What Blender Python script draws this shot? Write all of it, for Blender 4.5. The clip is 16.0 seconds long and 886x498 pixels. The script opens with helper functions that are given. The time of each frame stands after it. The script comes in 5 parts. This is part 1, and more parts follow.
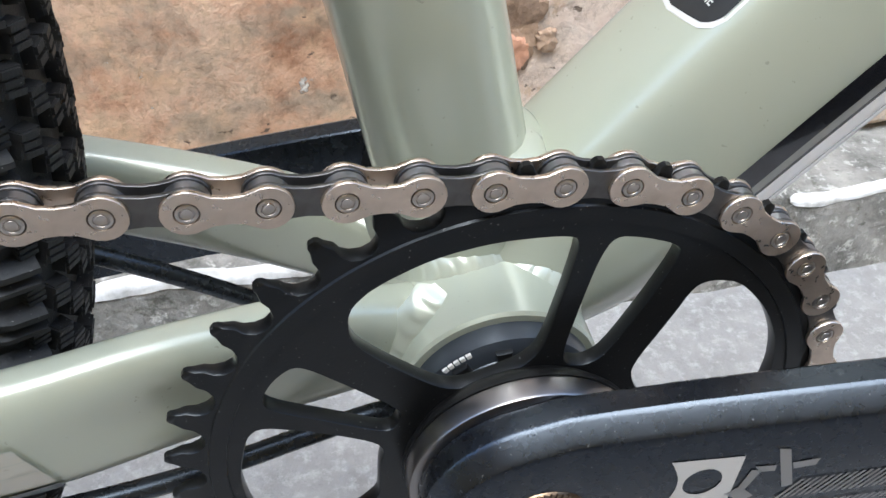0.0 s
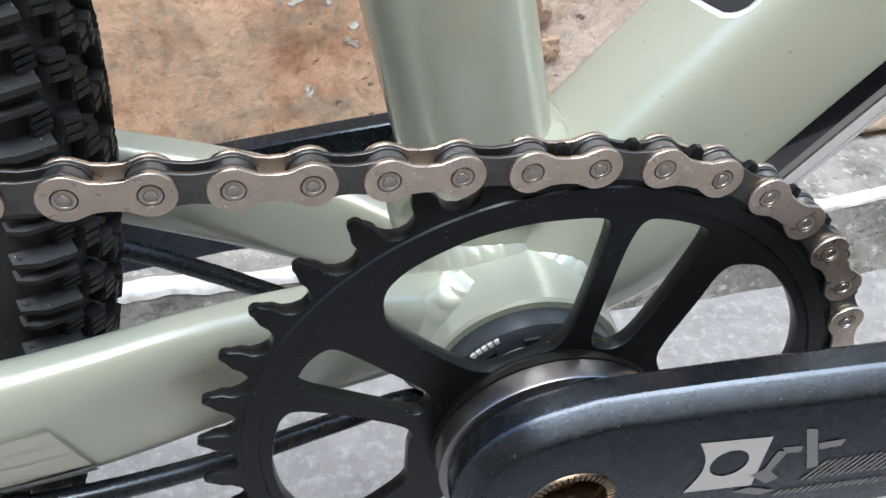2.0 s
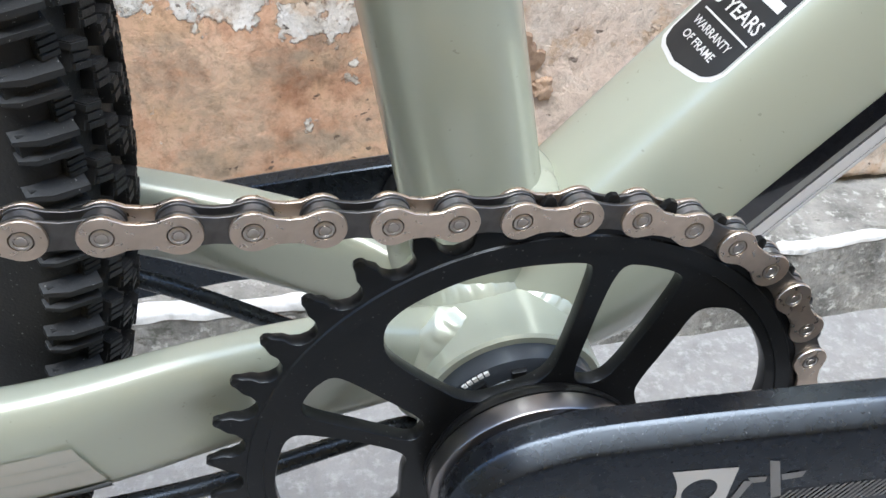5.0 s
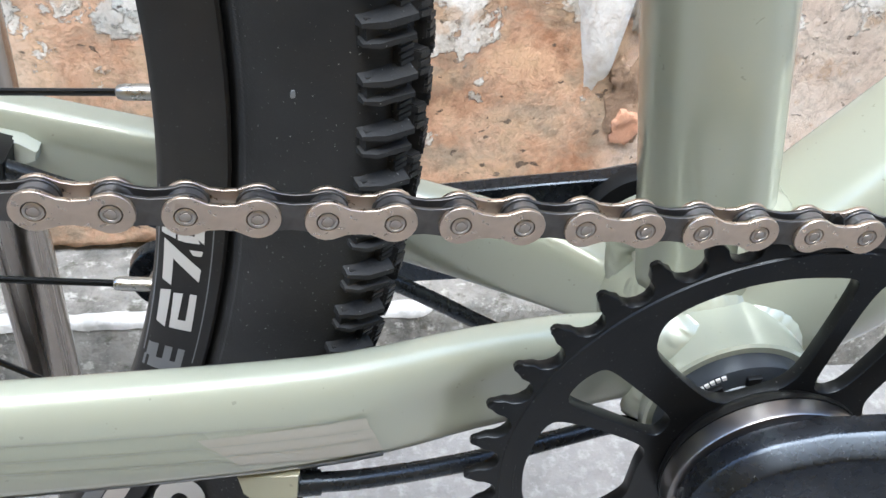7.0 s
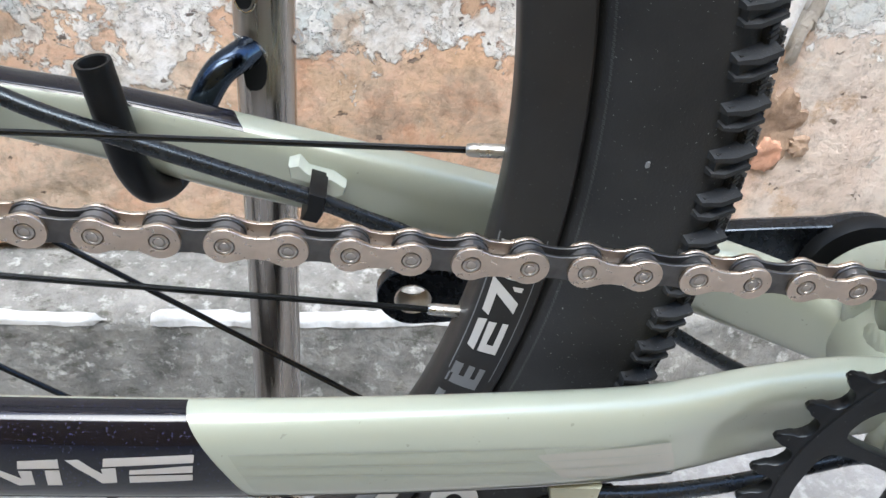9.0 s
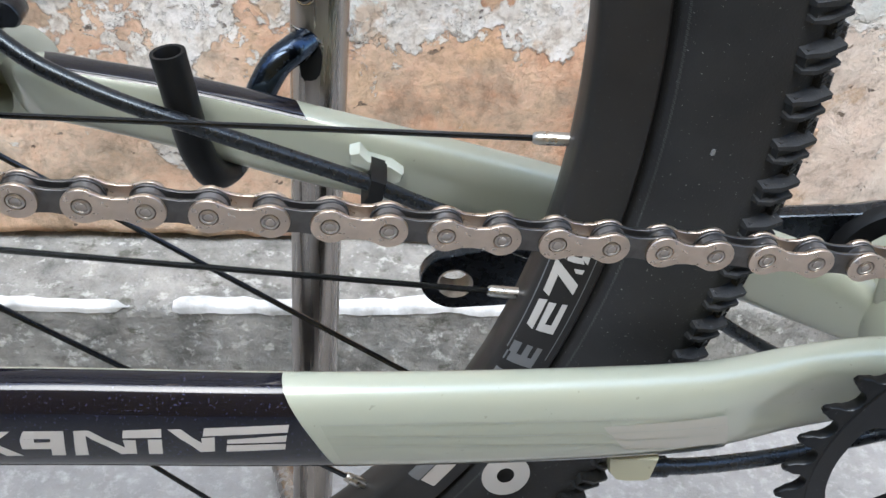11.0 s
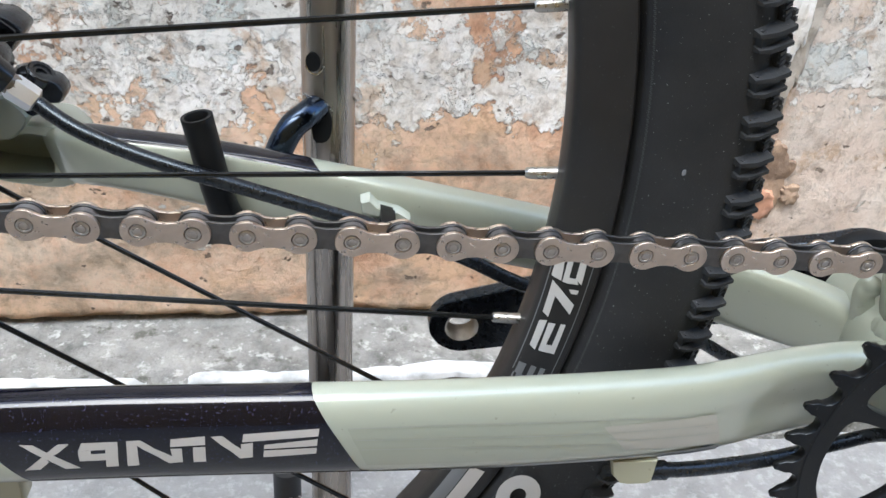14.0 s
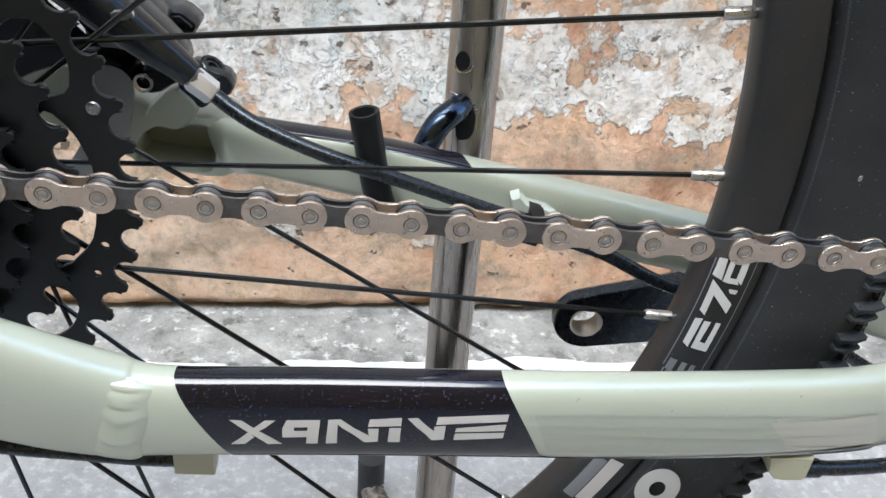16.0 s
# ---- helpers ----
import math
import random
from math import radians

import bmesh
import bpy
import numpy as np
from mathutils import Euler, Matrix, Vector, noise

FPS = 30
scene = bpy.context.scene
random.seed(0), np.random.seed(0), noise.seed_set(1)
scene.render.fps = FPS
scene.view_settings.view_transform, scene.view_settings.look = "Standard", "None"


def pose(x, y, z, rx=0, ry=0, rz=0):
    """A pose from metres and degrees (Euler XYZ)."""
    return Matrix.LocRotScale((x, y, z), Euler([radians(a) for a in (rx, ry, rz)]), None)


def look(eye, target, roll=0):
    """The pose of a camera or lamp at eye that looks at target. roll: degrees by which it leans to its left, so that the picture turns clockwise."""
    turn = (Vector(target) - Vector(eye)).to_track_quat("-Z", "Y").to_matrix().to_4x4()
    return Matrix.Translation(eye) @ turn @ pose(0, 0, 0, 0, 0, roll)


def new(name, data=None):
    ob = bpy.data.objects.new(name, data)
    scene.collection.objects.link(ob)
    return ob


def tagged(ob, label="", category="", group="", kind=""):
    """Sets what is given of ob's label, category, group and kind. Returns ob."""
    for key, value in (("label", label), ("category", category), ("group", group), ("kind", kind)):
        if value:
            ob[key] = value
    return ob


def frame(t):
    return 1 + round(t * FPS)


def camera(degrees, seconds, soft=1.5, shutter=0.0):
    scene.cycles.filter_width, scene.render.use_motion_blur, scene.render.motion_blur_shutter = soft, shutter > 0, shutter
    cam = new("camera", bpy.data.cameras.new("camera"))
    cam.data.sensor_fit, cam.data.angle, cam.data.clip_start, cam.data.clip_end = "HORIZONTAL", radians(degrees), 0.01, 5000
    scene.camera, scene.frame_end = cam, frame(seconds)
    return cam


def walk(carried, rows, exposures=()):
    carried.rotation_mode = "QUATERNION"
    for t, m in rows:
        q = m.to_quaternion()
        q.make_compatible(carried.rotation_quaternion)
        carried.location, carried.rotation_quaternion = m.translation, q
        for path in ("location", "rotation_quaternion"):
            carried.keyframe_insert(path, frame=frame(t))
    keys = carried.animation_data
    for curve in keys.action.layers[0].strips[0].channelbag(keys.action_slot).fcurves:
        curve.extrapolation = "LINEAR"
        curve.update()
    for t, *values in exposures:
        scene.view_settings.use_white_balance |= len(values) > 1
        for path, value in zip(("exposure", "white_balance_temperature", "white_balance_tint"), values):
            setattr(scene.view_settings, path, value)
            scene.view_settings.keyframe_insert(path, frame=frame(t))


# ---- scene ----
cam = camera(52.89, 16.0)
# seconds, eye (m), yaw, pitch, roll (degrees)
PATH = [
    (0, -0.0475, -0.1151, 0.5119, -13.47, -41.64, 3.20),
    (0.5, -0.0446, -0.1166, 0.5129, -13.65, -41.55, 3.20),
    (1, -0.0437, -0.1203, 0.5160, -13.64, -40.97, 3.09),
    (1.5, -0.0506, -0.1174, 0.5090, -13.70, -40.92, 3.00),
    (2, -0.0563, -0.1197, 0.5089, -13.98, -40.70, 3.53),
    (2.5, -0.0542, -0.1228, 0.5147, -14.31, -40.27, 4.03),
    (3, -0.0516, -0.1238, 0.5169, -14.56, -40.10, 4.37),
    (3.2, -0.0518, -0.1249, 0.5179, -14.64, -39.84, 4.44),
    (5.5, -0.0693, -0.1302, 0.5209, -14.91, -38.55, 5.71),
    (6, -0.0891, -0.1299, 0.5204, -15.14, -38.21, 6.43),
    (6.5, -0.1104, -0.1340, 0.5214, -13.38, -37.91, 7.47),
    (7, -0.1178, -0.1374, 0.5233, -11.50, -37.65, 7.02),
    (7.5, -0.1261, -0.1400, 0.5260, -9.52, -37.64, 5.93),
    (8, -0.1411, -0.1398, 0.5311, -9.38, -37.79, 5.80),
    (8.5, -0.1655, -0.1458, 0.5393, -6.96, -38.11, 5.28),
    (9, -0.1866, -0.1491, 0.5454, -6.62, -38.18, 6.57),
    (9.5, -0.2063, -0.1533, 0.5519, -4.63, -38.67, 6.06),
    (9.7, -0.2097, -0.1551, 0.5518, -4.84, -39.08, 6.32),
    (11.8, -0.2100, -0.1649, 0.5440, -9.25, -37.57, 7.2),
    (12, -0.2016, -0.1735, 0.5429, -9.24, -35.35, 6.79),
    (12.5, -0.1890, -0.1799, 0.5453, -9.53, -33.11, 6.13),
    (13, -0.1870, -0.1869, 0.5449, -9.55, -32.50, 6.10),
    (13.5, -0.1973, -0.1901, 0.5476, -8.64, -32.73, 5.04),
    (14, -0.2141, -0.1928, 0.5496, -6.89, -32.73, 4.25),
    (14.5, -0.2237, -0.1952, 0.5488, -6.00, -32.88, 4.12),
    (15, -0.2364, -0.1961, 0.5503, -5.44, -32.99, 3.97),
    (15.5, -0.2522, -0.1971, 0.5516, -5.61, -32.95, 4.31),
    (16, -0.2592, -0.1993, 0.5515, -4.57, -33.04, 4.66),
]


def aim(x, y, z, yaw, pitch, roll):
    a, b = radians(yaw), radians(pitch)
    return look((x, y, z), (x - math.sin(a) * math.cos(b), y + math.cos(a) * math.cos(b), z + math.sin(b)), roll)


EXPOSURE = [(0.0, 2.14, 6000.0, 6.0), (5.5, 2.14, 6000.0, 6.0), (7.0, 2.34, 6000.0, 6.0), (8.0, 2.36, 6000.0, 6.0), (9.0, 2.31, 5980.0, 6.0), (12.5, 2.14, 5980.0, 6.0), (16.0, 2.30, 5970.0, 5.0)]
walk(cam, [(row[0], aim(*row[1:])) for row in PATH], EXPOSURE)
# ---- end of path

BBZ = 0.345  # height of the bottom bracket over the pavement; the rear wheel hangs in a stand
AXLE = (-432.4, 79.1)  # rear axle in mm from the bottom bracket
MID = 53.0  # the bicycle's middle plane in mm

# ---------------------------------------------------------------- world and light
world = bpy.data.worlds.new("sky")
scene.world = world
world.use_nodes = True
wn = world.node_tree
sky = wn.nodes.new("ShaderNodeTexSky")
sky.sky_type = "NISHITA"
sky.sun_disc = False
sky.sun_elevation = radians(70)
sky.sun_rotation = radians(200)
sky.dust_density = 1.5
sky.air_density = 1.0
wn.links.new(sky.outputs[0], wn.nodes["Background"].inputs[0])
wn.nodes["Background"].inputs[1].default_value = 0.15
sun = new("sun", bpy.data.lights.new("sun", "SUN"))
sun.data.energy = 1.0
sun.data.angle = radians(40)
sun.data.color = (1.0, 0.96, 0.9)
sun.matrix_world = look((-0.3, -0.9, 2.6), (0, 0, 0))


# ---------------------------------------------------------------- materials
class Mat:
    """A small builder for node materials."""

    def __init__(self, name, rough=0.5, metal=0.0, coat=0.0):
        self.m = bpy.data.materials.new(name)
        self.m.use_nodes = True
        self.t = self.m.node_tree
        self.b = self.t.nodes["Principled BSDF"]
        self.b.inputs["Roughness"].default_value = rough
        self.b.inputs["Metallic"].default_value = metal
        self.b.inputs["Coat Weight"].default_value = coat
        self.b.inputs["Coat Roughness"].default_value = 0.08
        self.co = self.t.nodes.new("ShaderNodeTexCoord").outputs["Object"]

    def node(self, kind, **values):
        n = self.t.nodes.new(kind)
        for k, v in values.items():
            n.inputs[k].default_value = v
        return n

    def link(self, a, b):
        self.t.links.new(a, b)

    def noise(self, scale, detail=4.0, rough=0.55, stretch=None):
        n = self.node("ShaderNodeTexNoise", Scale=scale, Detail=detail, Roughness=rough)
        co = self.co
        if stretch:
            mp = self.node("ShaderNodeMapping", Scale=stretch)
            self.link(co, mp.inputs[0])
            co = mp.outputs[0]
        self.link(co, n.inputs["Vector"])
        return n.outputs["Fac"]

    def ramp(self, fac, stops):
        r = self.t.nodes.new("ShaderNodeValToRGB")
        els = r.color_ramp.elements
        while len(els) < len(stops):
            els.new(0.5)
        for e, (p, c) in zip(els, stops):
            e.position, e.color = p, (*c, 1) if len(c) == 3 else c
        self.link(fac, r.inputs[0])
        return r.outputs[0]

    def mix(self, fac, a, b):
        n = self.t.nodes.new("ShaderNodeMix")
        n.data_type = "RGBA"
        if isinstance(fac, (int, float)):
            n.inputs[0].default_value = fac
        else:
            self.link(fac, n.inputs[0])
        for sock, v in ((n.inputs[6], a), (n.inputs[7], b)):
            if isinstance(v, tuple):
                sock.default_value = (*v, 1)
            else:
                self.link(v, sock)
        return n.outputs[2]

    def color(self, v):
        if isinstance(v, tuple):
            self.b.inputs["Base Color"].default_value = (*v, 1)
        else:
            self.link(v, self.b.inputs["Base Color"])
        return self

    def rough(self, v):
        self.link(v, self.b.inputs["Roughness"])
        return self

    def bump(self, fac, dist, strength=1.0):
        n = self.node("ShaderNodeBump", Strength=strength, Distance=dist)
        self.link(fac, n.inputs["Height"])
        if self.b.inputs["Normal"].links:
            self.link(self.b.inputs["Normal"].links[0].from_socket, n.inputs["Normal"])
        self.link(n.outputs[0], self.b.inputs["Normal"])
        return self

    def grey(self, fac, lo, hi, a=0.35, b=0.65):
        return self.ramp(fac, [(a, (lo,) * 3), (b, (hi,) * 3)])


def painted(name, col, rough=0.3, dust=0.25, pearl=0.0, speck=0.735, coat=1.0, smooth=0.09):
    m = Mat(name, rough, pearl, coat)
    m.b.inputs["Coat Roughness"].default_value = smooth
    c = m.mix(m.ramp(m.noise(9, 2), [(0.2, (0, 0, 0)), (0.8, (1, 1, 1))]), col, tuple(v * 0.95 for v in col))
    specks = m.ramp(m.noise(420 if speck > 0.7 else 1500, 2), [(speck, (0, 0, 0)), (speck + 0.025, (1, 1, 1))])
    c = m.mix(specks, c, tuple(v * (1 - dust) for v in col))
    m.color(c)
    return m.m


def metal(name, col, rough, scratch=0.02, dark=0.75, isl=0.0):
    m = Mat(name, rough, 1.0)
    c = m.mix(m.ramp(m.noise(160, 5), [(0.35, (0, 0, 0)), (0.7, (1, 1, 1))]), col, tuple(v * dark for v in col))
    if isl:
        info = m.t.nodes.new("ShaderNodeObjectInfo")
        c = m.mix(m.ramp(info.outputs["Random"], [(0, (0, 0, 0)), (1, (isl, isl, isl))]), c, tuple(v * 0.5 for v in col))
    m.color(c).rough(m.grey(m.noise(500, 4), rough - 0.08, rough + 0.14))
    m.bump(m.noise(900, 3), 0.0001, scratch * 10)
    return m.m


# the blue specular tint puts sky colour into the reflections of black parts
def black(name, col, rough, specks=0.0, grain=0.0, gloss=0.35, tint=(1.0, 1.0, 1.0), sky_tint=(0.84, 0.92, 1.0)):
    m = Mat(name, rough)
    m.b.inputs["Specular Tint"].default_value = (*sky_tint, 1)
    m.b.inputs["Specular IOR Level"].default_value = gloss
    c = m.mix(m.ramp(m.noise(40, 4), [(0.35, (0, 0, 0)), (0.7, (1, 1, 1))]), tuple(col * k for k in tint), tuple(col * 1.5 * k for k in tint))
    if specks:
        s = m.ramp(m.noise(1300, 1), [(0.735, (0, 0, 0)), (0.79, (1, 1, 1))])
        c = m.mix(s, c, (specks,) * 3)
    m.color(c).rough(m.grey(m.noise(300, 3), rough - 0.01, rough + 0.02))
    if grain:
        m.bump(m.noise(1500, 2), 0.0002, grain)
    return m.m


GREEN = painted("pearl_sage_green_paint", (0.402, 0.43, 0.343), 0.34, 0.25, 0.18, 0.72, smooth=0.15)
DECAL_BLACK = painted("black_gloss_decal", (0.004, 0.004, 0.008), 0.14, -9.0, 0.0, 0.66, 0.45, 0.05)
DECAL_BLACK.node_tree.nodes["Principled BSDF"].inputs["Specular IOR Level"].default_value = 0.3
STRIP_BLACK = painted("black_mirror_film", (0.005, 0.005, 0.007), 0.1, 0.0, 0.0, 0.735, 1.0, 0.03)
SILVER_PRINT = Mat("silver_print", 0.4, 0.3).color((0.55, 0.53, 0.5)).m
WHITE_PRINT = Mat("white_print", 0.5).color((0.6, 0.6, 0.59)).m
GREY_PRINT = Mat("grey_print", 0.5).color((0.16, 0.17, 0.18)).m
FILM_GREY = painted("clear_film_over_paint", (0.435, 0.425, 0.36), 0.35, 0.2, 0.18)
RING_BLACK = black("black_anodised_alloy", 0.005, 0.32, 0.10, 0.1, 0.28)
CRANK_BLACK = black("black_forged_alloy", 0.003, 0.27, 0.14, 0.11, 0.72, (1.0, 1.05, 1.3), (0.70, 0.83, 1.0))
PLASTIC = black("black_plastic", 0.007, 0.4, 0.0, 0.2, 0.25)
CUP_PLASTIC = black("grey_black_nylon", 0.028, 0.34, 0.0, 0.2, 0.7, (0.85, 1.0, 1.2))
RUBBER = black("tyre_rubber", 0.020, 0.55, 0.2, 0.6, 0.26)
RIM_BLACK = black("black_rim_alloy", 0.017, 0.42, 0.06, 0.1, 0.32, (1.06, 1.0, 0.94))
HOSE = black("black_hose", 0.008, 0.27, 0.0, 0.0, 0.6, (0.9, 1.0, 1.2), (0.78, 0.9, 1.0))
COG_BLACK = black("black_steel_cog", 0.005, 0.36, 0.0, 0.15, 0.35)
SPOKE_BLACK = black("black_spoke", 0.004, 0.16, 0.0, 0.0, 0.5)
PLATE_OUT = metal("nickel_outer_plate", (0.77, 0.64, 0.52), 0.33, 0.010, 0.8, 0.25)
PLATE_IN = metal("dark_inner_plate", (0.17, 0.165, 0.16), 0.42, 0.03, 0.7)
ROLLER = metal("steel_roller", (0.36, 0.36, 0.37), 0.36, 0.02)
PIN = metal("steel_pin", (0.56, 0.51, 0.46), 0.34, 0.02)
STEEL = metal("polished_steel", (0.58, 0.56, 0.53), 0.2, 0.01, 0.85)
BRUSHED = metal("turned_steel", (0.34, 0.32, 0.30), 0.3, 0.02)
LOCK_STEEL = Mat("turned_grey_steel", 0.28, 1.0).color((0.27, 0.255, 0.25)).m
THREAD = metal("bare_alloy_thread", (0.62, 0.58, 0.53), 0.5, 0.0)
RECESS = metal("dark_brown_steel", (0.24, 0.17, 0.11), 0.34, 0.02)
BLUED = metal("blue_black_rod", (0.05, 0.065, 0.09), 0.16, 0.0)


def wall_material():
    m = Mat("peeling_plaster", 0.88)
    warp = m.node("ShaderNodeTexNoise", Scale=22.0, Detail=5.0)
    m.link(m.co, warp.inputs["Vector"])
    shift = m.t.nodes.new("ShaderNodeVectorMath")
    shift.operation = "MULTIPLY_ADD"
    m.link(warp.outputs["Color"], shift.inputs[0])
    shift.inputs[1].default_value = (0.016, 0.016, 0.016)
    m.link(m.co, shift.inputs[2])
    m.co = shift.outputs[0]
    grain = m.noise(90, 9, 0.75)
    mid = m.noise(13, 9, 0.7)
    xyz = m.t.nodes.new("ShaderNodeSeparateXYZ")
    m.link(m.co, xyz.inputs[0])
    lay = m.node("ShaderNodeMapRange")
    for i, v in zip((1, 2, 3, 4), (-0.26, -0.06, -0.035, -0.125)):
        lay.inputs[i].default_value = v
    m.link(xyz.outputs[0], lay.inputs[0])

    def more(fac):
        add = m.t.nodes.new("ShaderNodeMath")
        m.link(fac, add.inputs[0])
        m.link(lay.outputs[0], add.inputs[1])
        return add.outputs[0]

    # salmon and ochre undercoats, worn through to beige
    c = m.ramp(more(mid), [(0.24, (0.44, 0.22, 0.12)), (0.36, (0.68, 0.42, 0.27)), (0.47, (0.76, 0.55, 0.39)), (0.56, (0.78, 0.63, 0.48)), (0.72, (0.72, 0.61, 0.49))])
    ochre = m.ramp(m.noise(26, 5, 0.6), [(0.5, (0, 0, 0)), (0.62, (0.7, 0.7, 0.7))])
    c = m.mix(ochre, c, (0.72, 0.46, 0.27))
    # grey-brown mould in soft blotches
    mould = m.ramp(m.noise(19, 7, 0.65, (1, 1, 1.3)), [(0.48, (0, 0, 0)), (0.64, (0.8, 0.8, 0.8))])
    c = m.mix(mould, c, (0.36, 0.29, 0.21))
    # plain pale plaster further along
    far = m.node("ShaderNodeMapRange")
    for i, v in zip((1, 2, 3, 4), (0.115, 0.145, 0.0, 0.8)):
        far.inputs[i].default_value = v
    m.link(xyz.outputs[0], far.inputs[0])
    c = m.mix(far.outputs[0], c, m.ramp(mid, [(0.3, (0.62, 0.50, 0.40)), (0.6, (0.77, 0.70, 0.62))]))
    # flakes of old coats are fewer low on the wall
    low = m.node("ShaderNodeMapRange")
    for i, v in zip((1, 2, 3, 4), (0.10, 0.24, -0.10, 0.015)):
        low.inputs[i].default_value = v
    m.link(xyz.outputs[2], low.inputs[0])

    # and lie thicker again above a line at the height of the wheel's axle
    top = m.node("ShaderNodeMapRange")
    for i, v in zip((1, 2, 3, 4), (0.25, 0.31, 0.0, 0.115)):
        top.inputs[i].default_value = v
    m.link(xyz.outputs[2], top.inputs[0])

    def flakes(fac):
        add = m.t.nodes.new("ShaderNodeMath")
        m.link(more(fac), add.inputs[0])
        m.link(low.outputs[0], add.inputs[1])
        both = m.t.nodes.new("ShaderNodeMath")
        m.link(add.outputs[0], both.inputs[0])
        m.link(top.outputs[0], both.inputs[1])
        return both.outputs[0]

    cream = m.ramp(flakes(m.noise(15, 8, 0.60)), [(0.515, (0, 0, 0)), (0.53, (0.95, 0.95, 0.95))])
    tone = m.ramp(m.noise(48, 6, 0.7), [(0.36, (0.50, 0.44, 0.37)), (0.46, (0.76, 0.71, 0.63)), (0.60, (0.87, 0.84, 0.79))])
    c = m.mix(cream, c, tone)
    blue = m.ramp(flakes(m.noise(12, 8, 0.60, (1.0, 1.0, 1.2))), [(0.60, (0, 0, 0)), (0.62, (0.75, 0.75, 0.75))])
    c = m.mix(blue, c, m.ramp(m.noise(33, 5, 0.6), [(0.4, (0.68, 0.67, 0.62)), (0.6, (0.70, 0.76, 0.74))]))
    chips = m.ramp(flakes(m.noise(52, 9, 0.72)), [(0.56, (0, 0, 0)), (0.585, (0.85, 0.85, 0.85))])
    c = m.mix(chips, c, (0.90, 0.87, 0.81))
    worn = m.ramp(m.noise(24, 8, 0.66, (1.1, 1.1, 0.9)), [(0.56, (0, 0, 0)), (0.62, (0.7, 0.7, 0.7))])
    c = m.mix(worn, c, (0.60, 0.42, 0.27))
    shade = m.ramp(grain, [(0.3, (0.45, 0.42, 0.38)), (0.52, (1, 1, 1))])
    mul = m.t.nodes.new("ShaderNodeMix")
    mul.data_type, mul.blend_type = "RGBA", "MULTIPLY"
    mul.inputs[0].default_value = 0.8
    m.link(c, mul.inputs[6])
    m.link(shade, mul.inputs[7])
    gouge = m.ramp(more(m.noise(17, 5, 0.6, (1, 1, 1.6))), [(0.70, (0, 0, 0)), (0.74, (0.9, 0.9, 0.9))])
    c = m.mix(gouge, mul.outputs[2], (0.20, 0.14, 0.10))
    pits = m.ramp(m.noise(64, 4, 0.55, (1, 1, 1.4)), [(0.665, (0, 0, 0)), (0.69, (0.9, 0.9, 0.9))])
    c = m.mix(pits, c, (0.15, 0.11, 0.08))
    m.color(c)
    m.bump(mid, 0.006, 0.6).bump(cream, 0.0032, 0.9).bump(blue, 0.0026, 0.9).bump(gouge, -0.006, 0.9).bump(pits, -0.004, 0.9).bump(chips, 0.0016, 0.8).bump(grain, 0.003, 1.0).bump(m.noise(260, 5), 0.0006, 0.8)
    return m.m


def concrete(name, a, b, moss, scale=1.0):
    m = Mat(name, 0.9)
    c = m.ramp(m.noise(16 * scale, 8, 0.7), [(0.3, a), (0.68, b)])
    c = m.mix(m.ramp(m.noise(60 * scale, 6, 0.7), [(0.5, (0, 0, 0)), (0.7, (1, 1, 1))]), c, moss)
    m.color(c)
    m.bump(m.noise(30, 8, 0.7), 0.006, 0.8).bump(m.noise(260, 4), 0.001, 0.8)
    return m.m


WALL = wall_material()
KERB = Mat("weathered_concrete", 0.9)
kerb_tone = KERB.ramp(KERB.noise(20, 9, 0.72), [(0.3, (0.07, 0.068, 0.06)), (0.46, (0.22, 0.215, 0.195)), (0.7, (0.40, 0.385, 0.35))])
kerb_tone = KERB.mix(KERB.ramp(KERB.noise(85, 7, 0.7), [(0.55, (0, 0, 0)), (0.64, (0.8, 0.8, 0.8))]), kerb_tone, (0.55, 0.54, 0.50))
kerb_tone = KERB.mix(KERB.ramp(KERB.noise(48, 8, 0.7, (1, 1, 1.5)), [(0.57, (0, 0, 0)), (0.66, (0.85, 0.85, 0.85))]), kerb_tone, (0.09, 0.088, 0.068))
KERB.color(kerb_tone)
KERB.bump(KERB.noise(30, 8, 0.7), 0.008, 0.9).bump(KERB.noise(150, 6), 0.002, 0.9)
KERB = KERB.m
PAVING = concrete("grey_paving", (0.21, 0.205, 0.196), (0.33, 0.322, 0.31), (0.42, 0.412, 0.40), 1.6)
WHITEWASH = Mat("whitewash", 0.8)
WHITEWASH.color(WHITEWASH.ramp(WHITEWASH.noise(40, 6), [(0.35, (0.42, 0.42, 0.40)), (0.55, (0.72, 0.72, 0.70))]))
WHITEWASH.bump(WHITEWASH.noise(60, 6), 0.004, 0.7)
WHITEWASH = WHITEWASH.m

# ochre brown of the added wall, picked to throw warm light back
BOUNCE_BROWN = concrete("brown_bounce_wall", (0.36, 0.24, 0.09), (0.48, 0.33, 0.14), (0.28, 0.18, 0.08), 0.4)
LIME = concrete("lime_plaster", (0.72, 0.68, 0.62), (0.88, 0.86, 0.82), (0.64, 0.57, 0.50))
MORTAR = concrete("grey_mortar", (0.34, 0.30, 0.25), (0.52, 0.47, 0.40), (0.26, 0.23, 0.19))
# brown of crumbled brick; on the backing it also carries the cavity's shade
CRUMBLE_SHADE = concrete("crumbled_brick_and_shade", (0.16, 0.10, 0.065), (0.44, 0.31, 0.21), (0.24, 0.16, 0.11), 2.2)
TERRACOTTA = concrete("orange_brick", (0.50, 0.24, 0.14), (0.62, 0.36, 0.24), (0.40, 0.22, 0.15))
